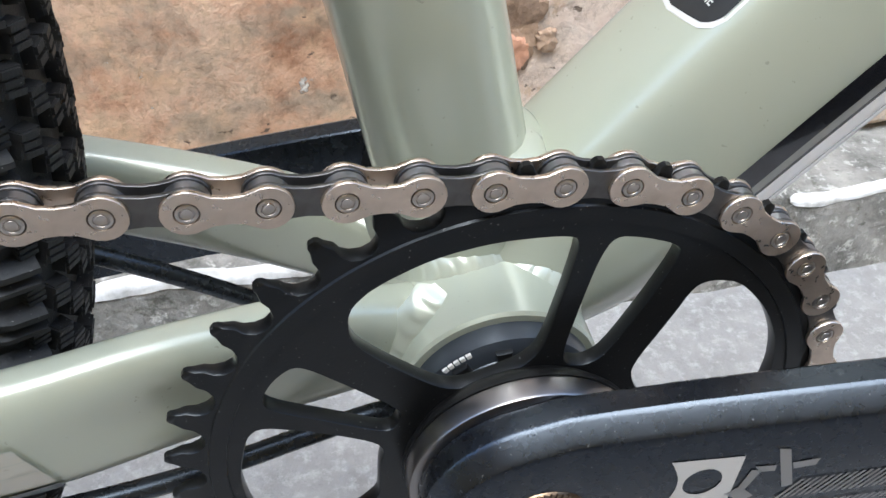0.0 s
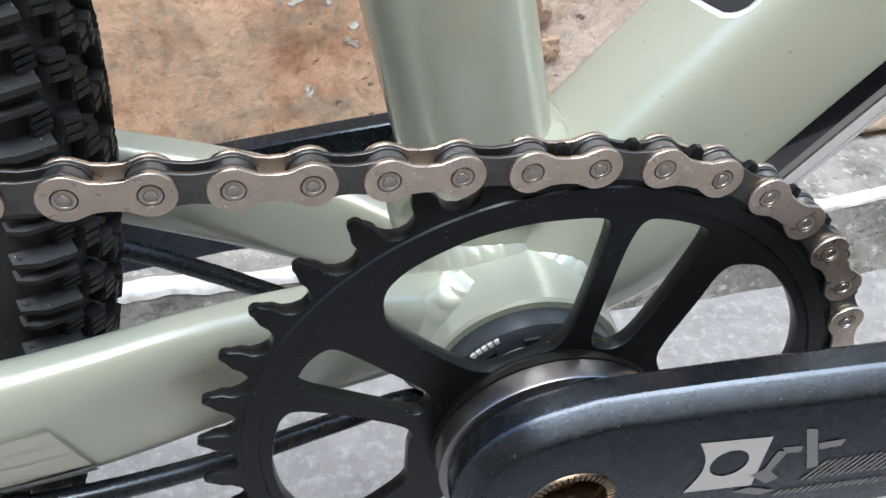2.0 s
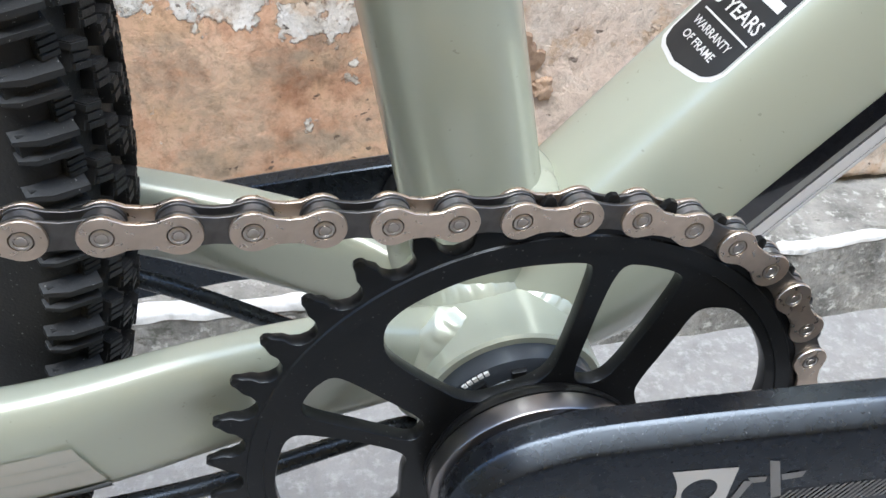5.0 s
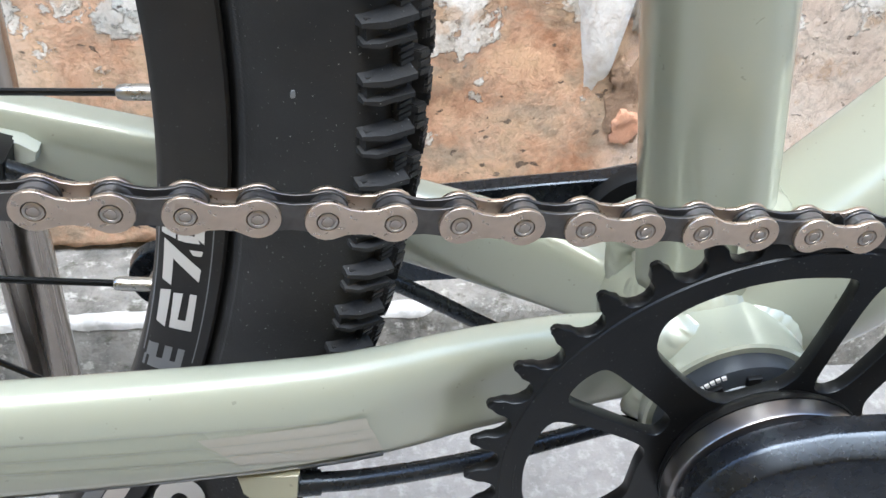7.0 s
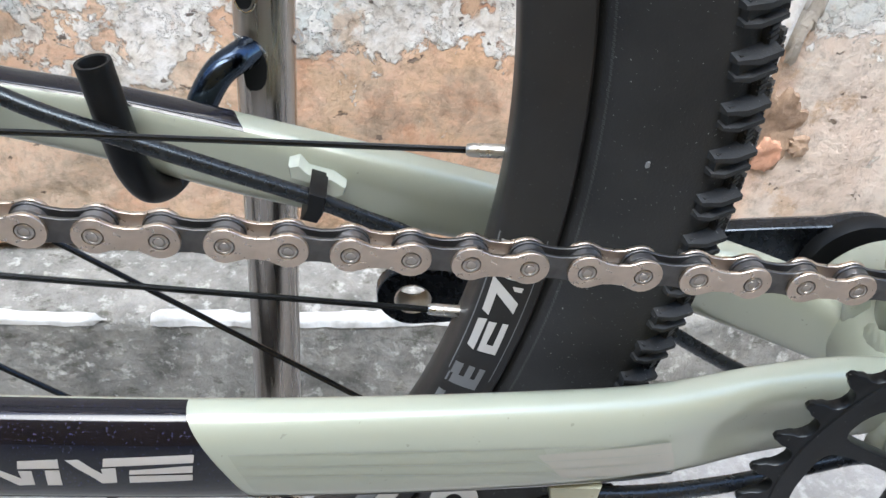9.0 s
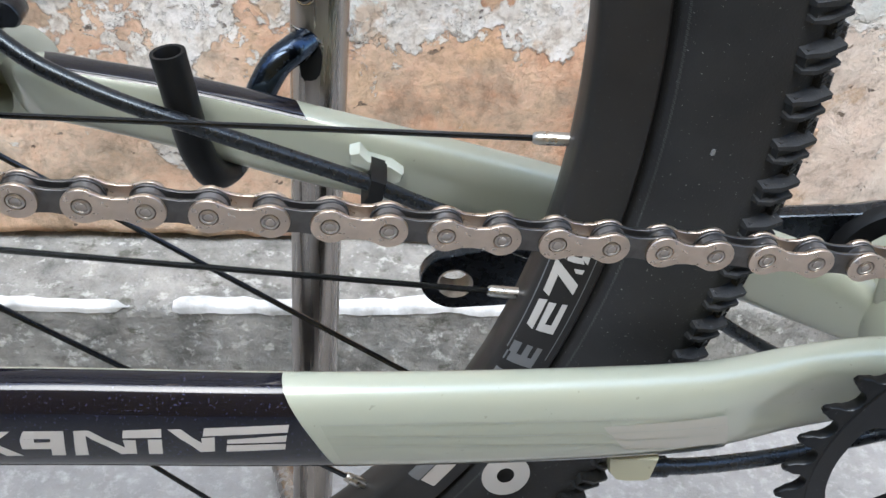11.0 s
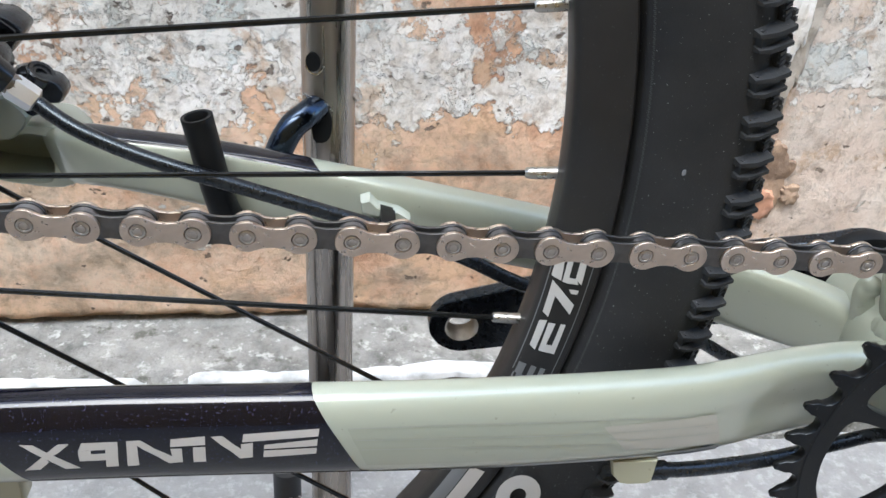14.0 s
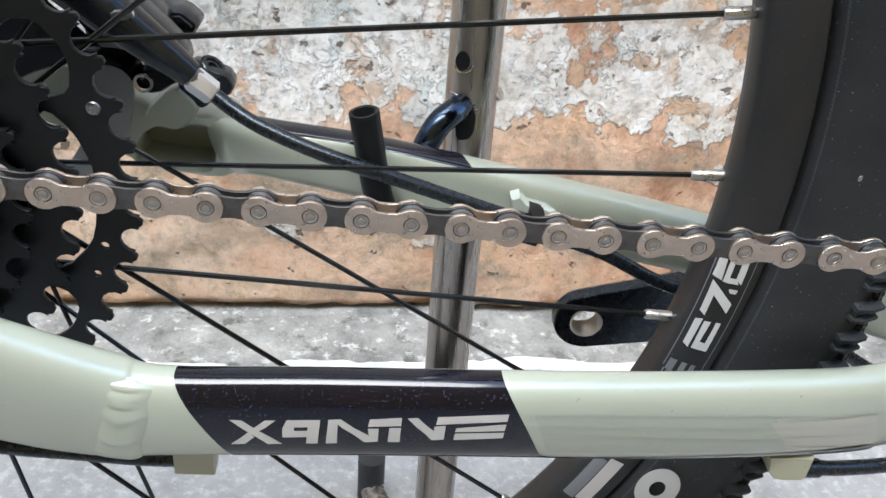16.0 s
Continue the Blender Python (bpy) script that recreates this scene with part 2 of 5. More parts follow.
# near-white silver: the bright reflection on the glossy strip is put into the colour
REFLECTION_FILM = Mat("silver_with_painted_reflection", 0.3, 0.1, 0.7).color((0.84, 0.84, 0.83)).m
GREY_FILM = Mat("grey_olive_film", 0.3, 0.1, 0.7).color((0.25, 0.255, 0.235)).m
STICKER_BLACK = black("sticker_black", 0.02, 0.4, 0.0)
DARK_FILM = painted("dark_film", (0.09, 0.10, 0.10), 0.35, 0.0)
# film over the frame green, a tenth darker: the shadow is in the colour
FILM_SHADED = painted("clear_film_in_shadow_green", (0.36, 0.388, 0.305), 0.33, 0.2, 0.15)
FILM_LINE = Mat("film_edge", 0.5).color((0.34, 0.36, 0.31)).m
GREY_SILVER = Mat("grey_silver_print", 0.45, 0.4).color((0.25, 0.25, 0.25)).m
LETTER_WHITE = Mat("letter_white", 0.5).color((0.52, 0.52, 0.51)).m
RUBBER_LINE = black("bead_rubber", 0.05, 0.7, 0.2, 0.3)
NIPPLE = metal("nipple_silver", (0.6, 0.59, 0.56), 0.3, 0.0)
TAN_PLASTIC = painted("beige_plastic", (0.36, 0.355, 0.24), 0.45)
POLE = Mat("worn_steel_tube", 0.24, 1.0)
POLE.color(POLE.ramp(POLE.noise(26, 5, 0.6, (3, 3, 0.25)), [(0.3, (0.30, 0.27, 0.24)), (0.7, (0.46, 0.43, 0.40))]))
POLE.rough(POLE.grey(POLE.noise(60, 4, 0.5, (4, 4, 0.15)), 0.16, 0.36))
POLE = POLE.m
CLIP_GREEN = painted("pale_green_plastic", (0.50, 0.54, 0.46), 0.4, 0.1)
# flat black in place of the shade inside openings that aren't cut
HOLE_SHADE = black("painted_hole_shade", 0.006, 0.7)
FOOT_RUBBER = black("grey_rubber", 0.018, 0.5)
CALIPER = black("black_anodised_caliper", 0.008, 0.24, 0.0, 0.05, 0.7, (0.95, 1.0, 1.15), (0.8, 0.9, 1.0))
NUT = Mat("bright_nut_steel", 0.3, 0.85).color((0.86, 0.90, 0.95)).m
ROTOR = Mat("ground_rotor_steel", 0.4, 1.0).color((0.36, 0.36, 0.35)).m

# ---------------------------------------------------------------- building helpers
ORIGIN = {}


def at_mm(x, y, z):
    return Vector((x / 1000, y / 1000, z / 1000 + BBZ))


def thing(name, x, y, z, label, category, group="", kind=""):
    """An Empty at the base of a thing; x, y, z in mm from the bottom bracket."""
    ob = new(name)
    ob.empty_display_size = 0.02
    ob.location = at_mm(x, y, z)
    ORIGIN[ob.name] = ob.location.copy()
    return tagged(ob, label, category, group, kind)


def mesh_of(name, bm, mat, shade=40.0, recalc=True):
    if recalc:
        bmesh.ops.recalc_face_normals(bm, faces=bm.faces)
    for f in bm.faces:
        f.smooth = True
    for e in bm.edges:
        if len(e.link_faces) == 2 and e.calc_face_angle(0) > radians(shade):
            e.smooth = False
    me = bpy.data.meshes.new(name)
    bm.to_mesh(me)
    bm.free()
    for m in mat if isinstance(mat, (list, tuple)) else (mat,):
        me.materials.append(m)
    return me


def part(name, bm, mat, parent, label="", shade=40.0, recalc=True):
    """Links a bmesh in mm as one mesh under a thing or a part."""
    o = ORIGIN[parent.name]
    for v in bm.verts:
        v.co = at_mm(*v.co) - o
    ob = new(name, mesh_of(name, bm, mat, shade, recalc))
    ob.parent = parent
    ORIGIN[ob.name] = o
    return tagged(ob, label)


def placed(name, me, parent, m, label=""):
    """A part on a shared mesh; m is its pose in mm space turned into the parent's."""
    ob = new(name, me)
    ob.parent = parent
    loc = at_mm(*m.translation) - ORIGIN[parent.name]
    ob.matrix_basis = Matrix.Translation(loc) @ m.to_3x3().to_4x4()
    ORIGIN[ob.name] = ORIGIN[parent.name]
    return tagged(ob, label)


def fine(rows, k=6):
    """Catmull-Rom through rows of numbers."""
    a = np.array(rows, float)
    a = np.vstack([2 * a[0] - a[1], a, 2 * a[-1] - a[-2]])
    out = []
    for i in range(1, len(a) - 2):
        p0, p1, p2, p3 = a[i - 1], a[i], a[i + 1], a[i + 2]
        for s in np.arange(k) / k:
            out.append(0.5 * (2 * p1 + (p2 - p0) * s + (2 * p0 - 5 * p1 + 4 * p2 - p3) * s * s + (3 * p1 - p0 - 3 * p2 + p3) * s**3))
    out.append(a[-2])
    return np.array(out)


def frames_of(rows):
    """Centre, the side axis (towards +y) and the upper axis along a swept path."""
    p = rows[:, :3]
    t = np.gradient(p, axis=0)
    t /= np.linalg.norm(t, axis=1)[:, None]
    side = np.array([0.0, 1.0, 0.0]) - t * t[:, 1:2]
    ln = np.linalg.norm(side, axis=1)[:, None]
    side = np.where(ln > 0.2, side / np.maximum(ln, 1e-6), np.array([1.0, 0, 0]))
    up = np.cross(side, t)
    up *= np.where(up[:, 2:3] < -1e-3, -1, 1)
    return p, side, up


def ring_at(ang, power):
    c, s = math.cos(ang), math.sin(ang)
    return math.copysign(abs(c) ** (2 / power), c), math.copysign(abs(s) ** (2 / power), s)


def sweep(rows, n=20, power=2.0, cap=True, bm=None, hollow=False):
    """A tube along rows of x, y, z, half width, half height (mm)."""
    bm = bm or bmesh.new()
    rows = np.asarray(rows, float)
    p, side, up = frames_of(rows)
    loops = []
    for i in range(len(rows)):
        loop = []
        for j in range(n):
            c, s = ring_at(2 * math.pi * j / n, power)
            loop.append(bm.verts.new(p[i] + side[i] * c * rows[i, 3] + up[i] * s * rows[i, 4]))
        loops.append(loop)
    for a, b in zip(loops, loops[1:]):
        for j in range(n):
            bm.faces.new((a[j], a[(j + 1) % n], b[(j + 1) % n], b[j]))
    if cap:
        bm.faces.new(loops[0])
        bm.faces.new(loops[-1])
    return bm


def rod(points, r, n=12, k=6, cap=True, bm=None):
    rows = [(*q, r, r) for q in points]
    return sweep(fine(rows, k) if len(rows) > 2 else np.array(rows, float), n, 2.0, cap, bm)


def lathe(profile, centre=(0, 0, 0), n=48, bm=None, closed=False):
    """Turns (radius, y) pairs round the y axis through centre."""
    bm = bm or bmesh.new()
    loops = []
    for r, y in profile:
        if r < 1e-6:
            loops.append([bm.verts.new((centre[0], centre[1] + y, centre[2]))])
        else:
            loops.append([bm.verts.new((centre[0] + r * math.sin(2 * math.pi * j / n), centre[1] + y, centre[2] + r * math.cos(2 * math.pi * j / n))) for j in range(n)])
    pairs = list(zip(loops, loops[1:]))
    if closed:
        pairs.append((loops[-1], loops[0]))
    for a, b in pairs:
        for j in range(n):
            k = (j + 1) % n
            if len(a) == 1 and len(b) == 1:
                continue
            if len(a) == 1:
                bm.faces.new((a[0], b[k], b[j]))
            elif len(b) == 1:
                bm.faces.new((a[j], a[k], b[0]))
            else:
                bm.faces.new((a[j], a[k], b[k], b[j]))
    return bm


def area(loop):
    return 0.5 * sum(a[0] * b[1] - b[0] * a[1] for a, b in zip(loop, loop[1:] + loop[:1]))


def inset(loop, d):
    """Moves a closed loop of (x, z) to its left by d."""
    out = []
    n = len(loop)
    for i in range(n):
        a, b, c = Vector(loop[i - 1]), Vector(loop[i]), Vector(loop[(i + 1) % n])
        u, v = (b - a), (c - b)
        if u.length < 1e-9 or v.length < 1e-9:
            out.append(tuple(b))
            continue
        u.normalize(), v.normalize()
        nu, nv = Vector((-u.y, u.x)), Vector((-v.y, v.x))
        m = nu + nv
        k = d / max(0.35, 0.5 * m.length_squared) if m.length > 1e-6 else d
        out.append(tuple(b + m * 0.5 * k))
    return out


def plate(outer, holes, y0, y1, c=0.3, bm=None):
    """A flat plate in the xz plane from y0 to y1 with openings and chamfered edges."""
    bm = bm or bmesh.new()
    loops = [list(outer) if area(list(outer)) > 0 else list(outer)[::-1]]
    loops += [list(h)[::-1] if area(list(h)) > 0 else list(h) for h in holes]
    caps = ([], [])
    for lp in loops:
        small = inset(lp, c)
        rows = [[bm.verts.new((x, y, z)) for x, z in pts] for pts, y in ((small, y0), (lp, y0 + c), (lp, y1 - c), (small, y1))]
        n = len(lp)
        for a, b in zip(rows, rows[1:]):
            for j in range(n):
                bm.faces.new((a[j], a[(j + 1) % n], b[(j + 1) % n], b[j]))
        for side, row in zip(caps, (rows[0], rows[-1])):
            for j in range(n):
                side.append(bm.edges.get((row[j], row[(j + 1) % n])))
    for side in caps:
        bmesh.ops.triangle_fill(bm, use_beauty=True, edges=side)
    return bm


def rounded(loop, k=3):
    """Chaikin corner cutting of a closed loop."""
    for _ in range(k):
        out = []
        for a, b in zip(loop, loop[1:] + loop[:1]):
            out += [(0.78 * a[0] + 0.22 * b[0], 0.78 * a[1] + 0.22 * b[1]), (0.22 * a[0] + 0.78 * b[0], 0.22 * a[1] + 0.78 * b[1])]
        loop = out
    return loop


def polar(pts, turn=0.0):
    """(radius, degrees clockwise from straight up) to (x, z)."""
    return [(r * math.sin(radians(a + turn)), r * math.cos(radians(a + turn))) for r, a in pts]


def circle(cx, cz, r, n=24):
    return [(cx + r * math.cos(2 * math.pi * i / n), cz + r * math.sin(2 * math.pi * i / n)) for i in range(n)]


def toothed(teeth, phase, cx=0.0, cz=0.0, gullet=4.1, tip=3.0, half=1.55):
    """Outline of a sprocket; phase: degrees clockwise from the top of one roller seat."""
    rad = 12.7 / 2 / math.sin(math.pi / teeth)
    out = []
    for k in range(teeth):
        a = radians(phase) + 2 * math.pi * k / teeth
        o, u, v = Vector((math.sin(a) * rad, math.cos(a) * rad)), Vector((math.cos(a), -math.sin(a))), Vector((math.sin(a), math.cos(a)))
        for deg in range(-98, 99, 28):
            d = radians(deg)
            q = o + u * gullet * math.sin(d) - v * gullet * math.cos(d)
            out.append((cx + q.x, cz + q.y))
        b = a + math.pi / teeth
        for w, h in ((-half, tip - 1.7), (-half * 0.82, tip - 0.6), (-half * 0.4, tip), (half * 0.4, tip), (half * 0.82, tip - 0.6), (half, tip - 1.7)):
            q = Vector((math.sin(b), math.cos(b))) * (rad * math.cos(math.pi / teeth) + h) + Vector((math.cos(b), -math.sin(b))) * w
            out.append((cx + q.x, cz + q.y))
    return out


# ---------------------------------------------------------------- setting
def line_y(base, x):
    """The wall and the kerb run slightly askew to the bicycle."""
    return base + 0.045 * x


def uneven(q, amp, scale):
    d = noise.noise_vector(q * scale) * amp + noise.noise_vector(q * scale * 4) * amp * 0.35
    return Vector((0, d.y, d.z))


def strip(name, x0, x1, nx, section, amp, scale, mat, label, cat):
    """A long sheet along the wall with a section of (y offset, z) points and an uneven surface."""
    bm = bmesh.new()
    grid = []
    for i in range(nx + 1):
        x = x0 + (x1 - x0) * i / nx
        row = []
        for base, z in section:
            q = Vector((x, line_y(base, x), z))
            row.append(bm.verts.new(q + uneven(q, amp, scale)))
        grid.append(row)
    for a, b in zip(grid, grid[1:]):
        for j in range(len(section) - 1):
            bm.faces.new((a[j], b[j], b[j + 1], a[j + 1]))
    ob = new(name, mesh_of(name, bm, mat, 80, False))
    return tagged(ob, label, cat, kind="structure")


KT = 0.080  # height of the kerb
WALL_Y, KERB_Y = 0.434, 0.357


def ground():
    bm = bmesh.new()
    v = [bm.verts.new(p) for p in ((-60, -60, 0), (60, -60, 0), (60, 60, 0), (-60, 60, 0))]
    bm.faces.new(v)
    ob = new("ground", mesh_of("ground", bm, PAVING, recalc=False))
    return tagged(ob, "light grey worn paving before the wall", "ground", kind="structure")


ground()
rise = [KT - 0.02 + (3.4 - KT) * (j / 150) ** 2.2 for j in range(151)]
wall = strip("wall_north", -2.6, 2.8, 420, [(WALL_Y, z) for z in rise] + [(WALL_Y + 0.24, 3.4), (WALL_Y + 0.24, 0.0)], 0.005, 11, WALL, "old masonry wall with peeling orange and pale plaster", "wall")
for v in wall.data.vertices:  # the plaster stops short of the kerb in a ragged edge
    if v.co.z < KT + 0.007 + 0.006 * noise.noise(Vector((v.co.x * 22, 1.7, 0))) + 0.003 * noise.noise(Vector((v.co.x * 90, 5.1, 0))) and v.co.y < WALL_Y + 0.2:
        v.co.y += 0.011
kerb_section = [(WALL_Y + 0.03, KT)] + [(WALL_Y - 0.01 - (WALL_Y - 0.01 - KERB_Y) * j / 9, KT) for j in range(9)]
kerb_section += [(KERB_Y + 0.003, KT - 0.001), (KERB_Y, KT - 0.004)] + [(KERB_Y - 0.0012 * j, KT - 0.004 - 0.009 * j) for j in range(1, 9)] + [(KERB_Y - 0.012, -0.015)]
kerb = strip("kerb", -2.6, 2.8, 420, kerb_section, 0.004, 16, KERB, "dirty weathered concrete kerb along the wall", "kerb")


WHITE_RUNS = ((-2.2, -1.4), (-1.1, -0.6), (-0.54, -0.377), (-0.343, -0.018), (0.35, 0.52), (0.61, 1.3), (1.5, 2.4))


def left_white(x):
    """How far x lies inside a stretch that still carries whitewash, below 0 outside."""
    wob = 0.004 * noise.noise(Vector((x * 60, 5, 2)))
    return max(min(x - a, b - x) for a, b in WHITE_RUNS) + wob


def whitewash():
    """Broken whitewash along the kerb's upper edge."""
    bm = bmesh.new()
    sec = [(KERB_Y + 0.014, KT + 0.0008), (KERB_Y + 0.007, KT + 0.001), (KERB_Y + 0.002, KT), (KERB_Y - 0.0012, KT - 0.003), (KERB_Y - 0.0018, KT - 0.007), (KERB_Y - 0.0026, KT - 0.012)]
    n = 900
    grid = []
    for i in range(n + 1):
        x = -2.2 + 4.6 * i / n
        kt = 0.85 + 0.25 * noise.noise(Vector((x * 11, 3, 0))) + 0.16 * noise.noise(Vector((x * 60, 1, 0))) + 0.08 * noise.noise(Vector((x * 190, 4, 0)))
        kb = 0.8 + 0.25 * noise.noise(Vector((x * 13, 23, 0))) + 0.16 * noise.noise(Vector((x * 50, 31, 0))) + 0.08 * noise.noise(Vector((x * 170, 7, 0)))
        whole = left_white(x)
        ends = min(1.0, max(0.0, whole / 0.006)) ** 0.5
        thin = 0.6 if x > 0.3 else 0.74
        kt, kb = kt * ends * thin, kb * ends * thin
        row = []
        for j, (base, z) in enumerate(sec):
            k = max(0.02, kt) if j < 3 else max(0.02, kb)
            q = Vector((x, line_y(KERB_Y + (base - KERB_Y) * k, x), KT + (z - KT) * (k if j > 2 else 1)))
            row.append(bm.verts.new(q + uneven(Vector((x, line_y(base, x), z)), 0.004, 16)))
        grid.append(row)
    for i in range(n):
        x = -2.2 + 4.6 * i / n
        if left_white(x) <= 0:
            continue
        for j in range(len(sec) - 1):
            bm.faces.new((grid[i][j], grid[i + 1][j], grid[i + 1][j + 1], grid[i][j + 1]))
    bmesh.ops.delete(bm, geom=[v for v in bm.verts if not v.link_faces], context="VERTS")
    ob = new("trim", mesh_of("trim", bm, WHITEWASH, 80, False))
    tagged(ob, "broken white painted edge of the kerb", "paint", kind="structure")


whitewash()


def plain_wall(name, x0, x1, y0, y1, z1, mat, label):
    bm = bmesh.new()
    bmesh.ops.create_cube(bm, size=1.0)
    for v in bm.verts:
        v.co = Vector(((v.co.x + 0.5) * (x1 - x0) + x0, (v.co.y + 0.5) * (y1 - y0) + y0, (v.co.z + 0.5) * z1))
    ob = new(name, mesh_of(name, bm, mat))
    return tagged(ob, label, "wall", kind="structure")


# unseen wall, added to shut out low sky and bounce warm light
plain_wall("unseen_wall_south", -8, 8, -1.5, -1.2, 2.5, BOUNCE_BROWN, "unseen brown wall added to block low light and warm the bounce")


def lump_plate(name, cx, cz, w, h, thick, mat, seed, label, spikes=0.28, parent=None):
    """A broken flake on the wall: an uneven outline with a ragged edge."""
    bm = bmesh.new()
    n, rings = 56, 6
    loops = []
    for k in range(rings + 1):
        f = k / rings
        lp = []
        for i in range(n):
            a = 2 * math.pi * i / n
            e = 1 + spikes * noise.noise(Vector((math.cos(a) * 1.7 + seed, math.sin(a) * 1.7, seed))) + 0.5 * spikes * noise.noise(Vector((math.cos(a) * 6, math.sin(a) * 6 + seed, 2)))
            x, z = cx + w / 2 * math.cos(a) * e * f, cz + h / 2 * math.sin(a) * e * f
            bulge = thick * (1 - f**9) + 0.0022 * noise.noise(Vector((x * 60, z * 60, seed))) + 0.0012 * noise.noise(Vector((x * 190, z * 190, seed)))
            lp.append(bm.verts.new((x, line_y(WALL_Y, x) - (bulge if k < rings else -0.01), z)))
        loops.append(lp)
    bm.faces.new(loops[0])
    for a, b in zip(loops, loops[1:]):
        for j in range(n):
            bm.faces.new((a[j], a[(j + 1) % n], b[(j + 1) % n], b[j]))
    ob = new(name, mesh_of(name, bm, mat, 60))
    ob.parent = wall
    return tagged(ob, label)


lump_plate("plaster_flake", 0.094, BBZ + 0.05, 0.064, 0.35, 0.008, LIME, 3.1, "thick white lime plaster", 0.22)
lump_plate("plaster_flake", 0.124, BBZ + 0.02, 0.030, 0.22, 0.005, MORTAR, 5.4, "grey mortar beside the lime", 0.35)
lump_plate("plaster_flake", 0.119, BBZ + 0.03, 0.018, 0.14, 0.0075, LIME, 8.8, "thick white lime plaster", 0.4)
# flat backing: crumbled edge plus the cavity's shade as brown colour
lump_plate("brick_shade_backing", 0.131, BBZ - 0.136, 0.044, 0.078, 0.0016, CRUMBLE_SHADE, 5.9, "brown broken edge and painted cavity shade round the bare brick", 0.4)
lump_plate("mortar", 0.154, BBZ - 0.146, 0.018, 0.020, 0.004, CRUMBLE_SHADE, 4.3, "brown crumbled brick", 0.4)
lump_plate("brick", 0.129, BBZ - 0.156, 0.027, 0.034, 0.0045, TERRACOTTA, 7.7, "exposed orange brick", 0.3)
lump_plate("brick", 0.115, BBZ - 0.108, 0.017, 0.026, 0.004, CRUMBLE_SHADE, 2.2, "brown crumbled brick", 0.4)

# ---------------------------------------------------------------- tubes with decals


class Tube:
    """A swept tube whose surface can carry decals: rows of x, y, z, half width, half height in mm."""

    def __init__(self, rows, profile, k=8):
        self.rows = fine(rows, k) if k else np.array(rows, float)
        self.p, self.side, self.up = frames_of(self.rows)
        self.key = np.r_[0, np.cumsum(np.linalg.norm(np.diff(self.p, axis=0), axis=1))]
        self.profile = np.array(profile, float)
        d = np.linalg.norm(np.diff(np.vstack([self.profile, self.profile[:1]]), axis=0), axis=1)
        self.arc = np.r_[0, np.cumsum(d)]

    def mesh(self):
        bm = bmesh.new()
        loops = [[bm.verts.new(self.p[i] + self.side[i] * c * self.rows[i, 3] + self.up[i] * s * self.rows[i, 4]) for c, s in self.profile] for i in range(len(self.rows))]
        n = len(self.profile)
        for a, b in zip(loops, loops[1:]):
            for j in range(n):
                bm.faces.new((a[j], a[(j + 1) % n], b[(j + 1) % n], b[j]))
        bm.faces.new(loops[0]), bm.faces.new(loops[-1])
        return bm

    def at(self, s, q, off=0.0):
        """The surface point at length s along the tube and profile index q (fractional), raised by off."""
        n = len(self.profile)
        i = int(math.floor(q)) % n
        f = q - math.floor(q)
        c, h = self.profile[i] * (1 - f) + self.profile[(i + 1) % n] * f
        get = lambda col: np.interp(s, self.key, col)  # noqa: E731
        p = np.array([get(self.p[:, k]) for k in range(3)])
        sd = np.array([get(self.side[:, k]) for k in range(3)])
        up = np.array([get(self.up[:, k]) for k in range(3)])
        w, e = get(self.rows[:, 3]), get(self.rows[:, 4])
        v = sd * c * w + up * h * e
        grow = sd * c / w + up * h / e
        return p + v + grow / max(np.linalg.norm(grow), 1e-9) * off

    def along(self, x):
        """The length along the tube at which it passes x."""
        order = np.argsort(self.p[:, 0])
        return float(np.interp(x, self.p[order, 0], self.key[order]))

    def patch(self, fs, qs, off, ns=24, thick=0.0):
        """A decal: fs(f, q) gives the length along the tube for f in 0..1; qs: profile indices."""
        bm = bmesh.new()
        grid = [[bm.verts.new(self.at(fs(i / ns, q), q, off)) for q in qs] for i in range(ns + 1)]
        for a, b in zip(grid, grid[1:]):
            for j in range(len(qs) - 1):
                bm.faces.new((a[j], a[j + 1], b[j + 1], b[j]))
        return bm


def oval(n, power):
    return [ring_at(2 * math.pi * j / n, power) for j in range(n)]


def quad(bm, pts, fn, nu=4, nv=2):
    """A four-sided patch through a mapping fn(u, v) of its corners."""
    a, b, c, d = [Vector(p) for p in pts]
    grid = []
    for i in range(nu + 1):
        u = i / nu
        row = []
        for j in range(nv + 1):
            v = j / nv
            q = (a * (1 - u) + b * u) * (1 - v) + (d * (1 - u) + c * u) * v
            row.append(bm.verts.new(fn(q.x, q.y)))
        grid.append(row)
    for r0, r1 in zip(grid, grid[1:]):
        for j in range(nv):
            bm.faces.new((r0[j], r1[j], r1[j + 1], r0[j + 1]))


def words(body, width, height, shear=0.0, bold=0.0):
    """Flat lettering in the built-in font as a bmesh, in a box of width x height from the origin."""
    cu = bpy.data.curves.new("words", "FONT")
    cu.body = body
    cu.resolution_u = 3
    cu.offset = bold
    ob = bpy.data.objects.new("words", cu)
    scene.collection.objects.link(ob)
    me = bpy.data.meshes.new_from_object(ob.evaluated_get(bpy.context.evaluated_depsgraph_get()))
    bpy.data.objects.remove(ob)
    bm = bmesh.new()
    bm.from_mesh(me)
    bpy.data.meshes.remove(me)
    xs, ys = [v.co.x for v in bm.verts], [v.co.y for v in bm.verts]
    x0, x1, y0, y1 = min(xs), max(xs), min(ys), max(ys)
    for v in bm.verts:
        ty = (v.co.y - y0) / (y1 - y0) * height
        v.co = Vector(((v.co.x - x0) / (x1 - x0) * width + shear * ty, ty, 0))
    return bm


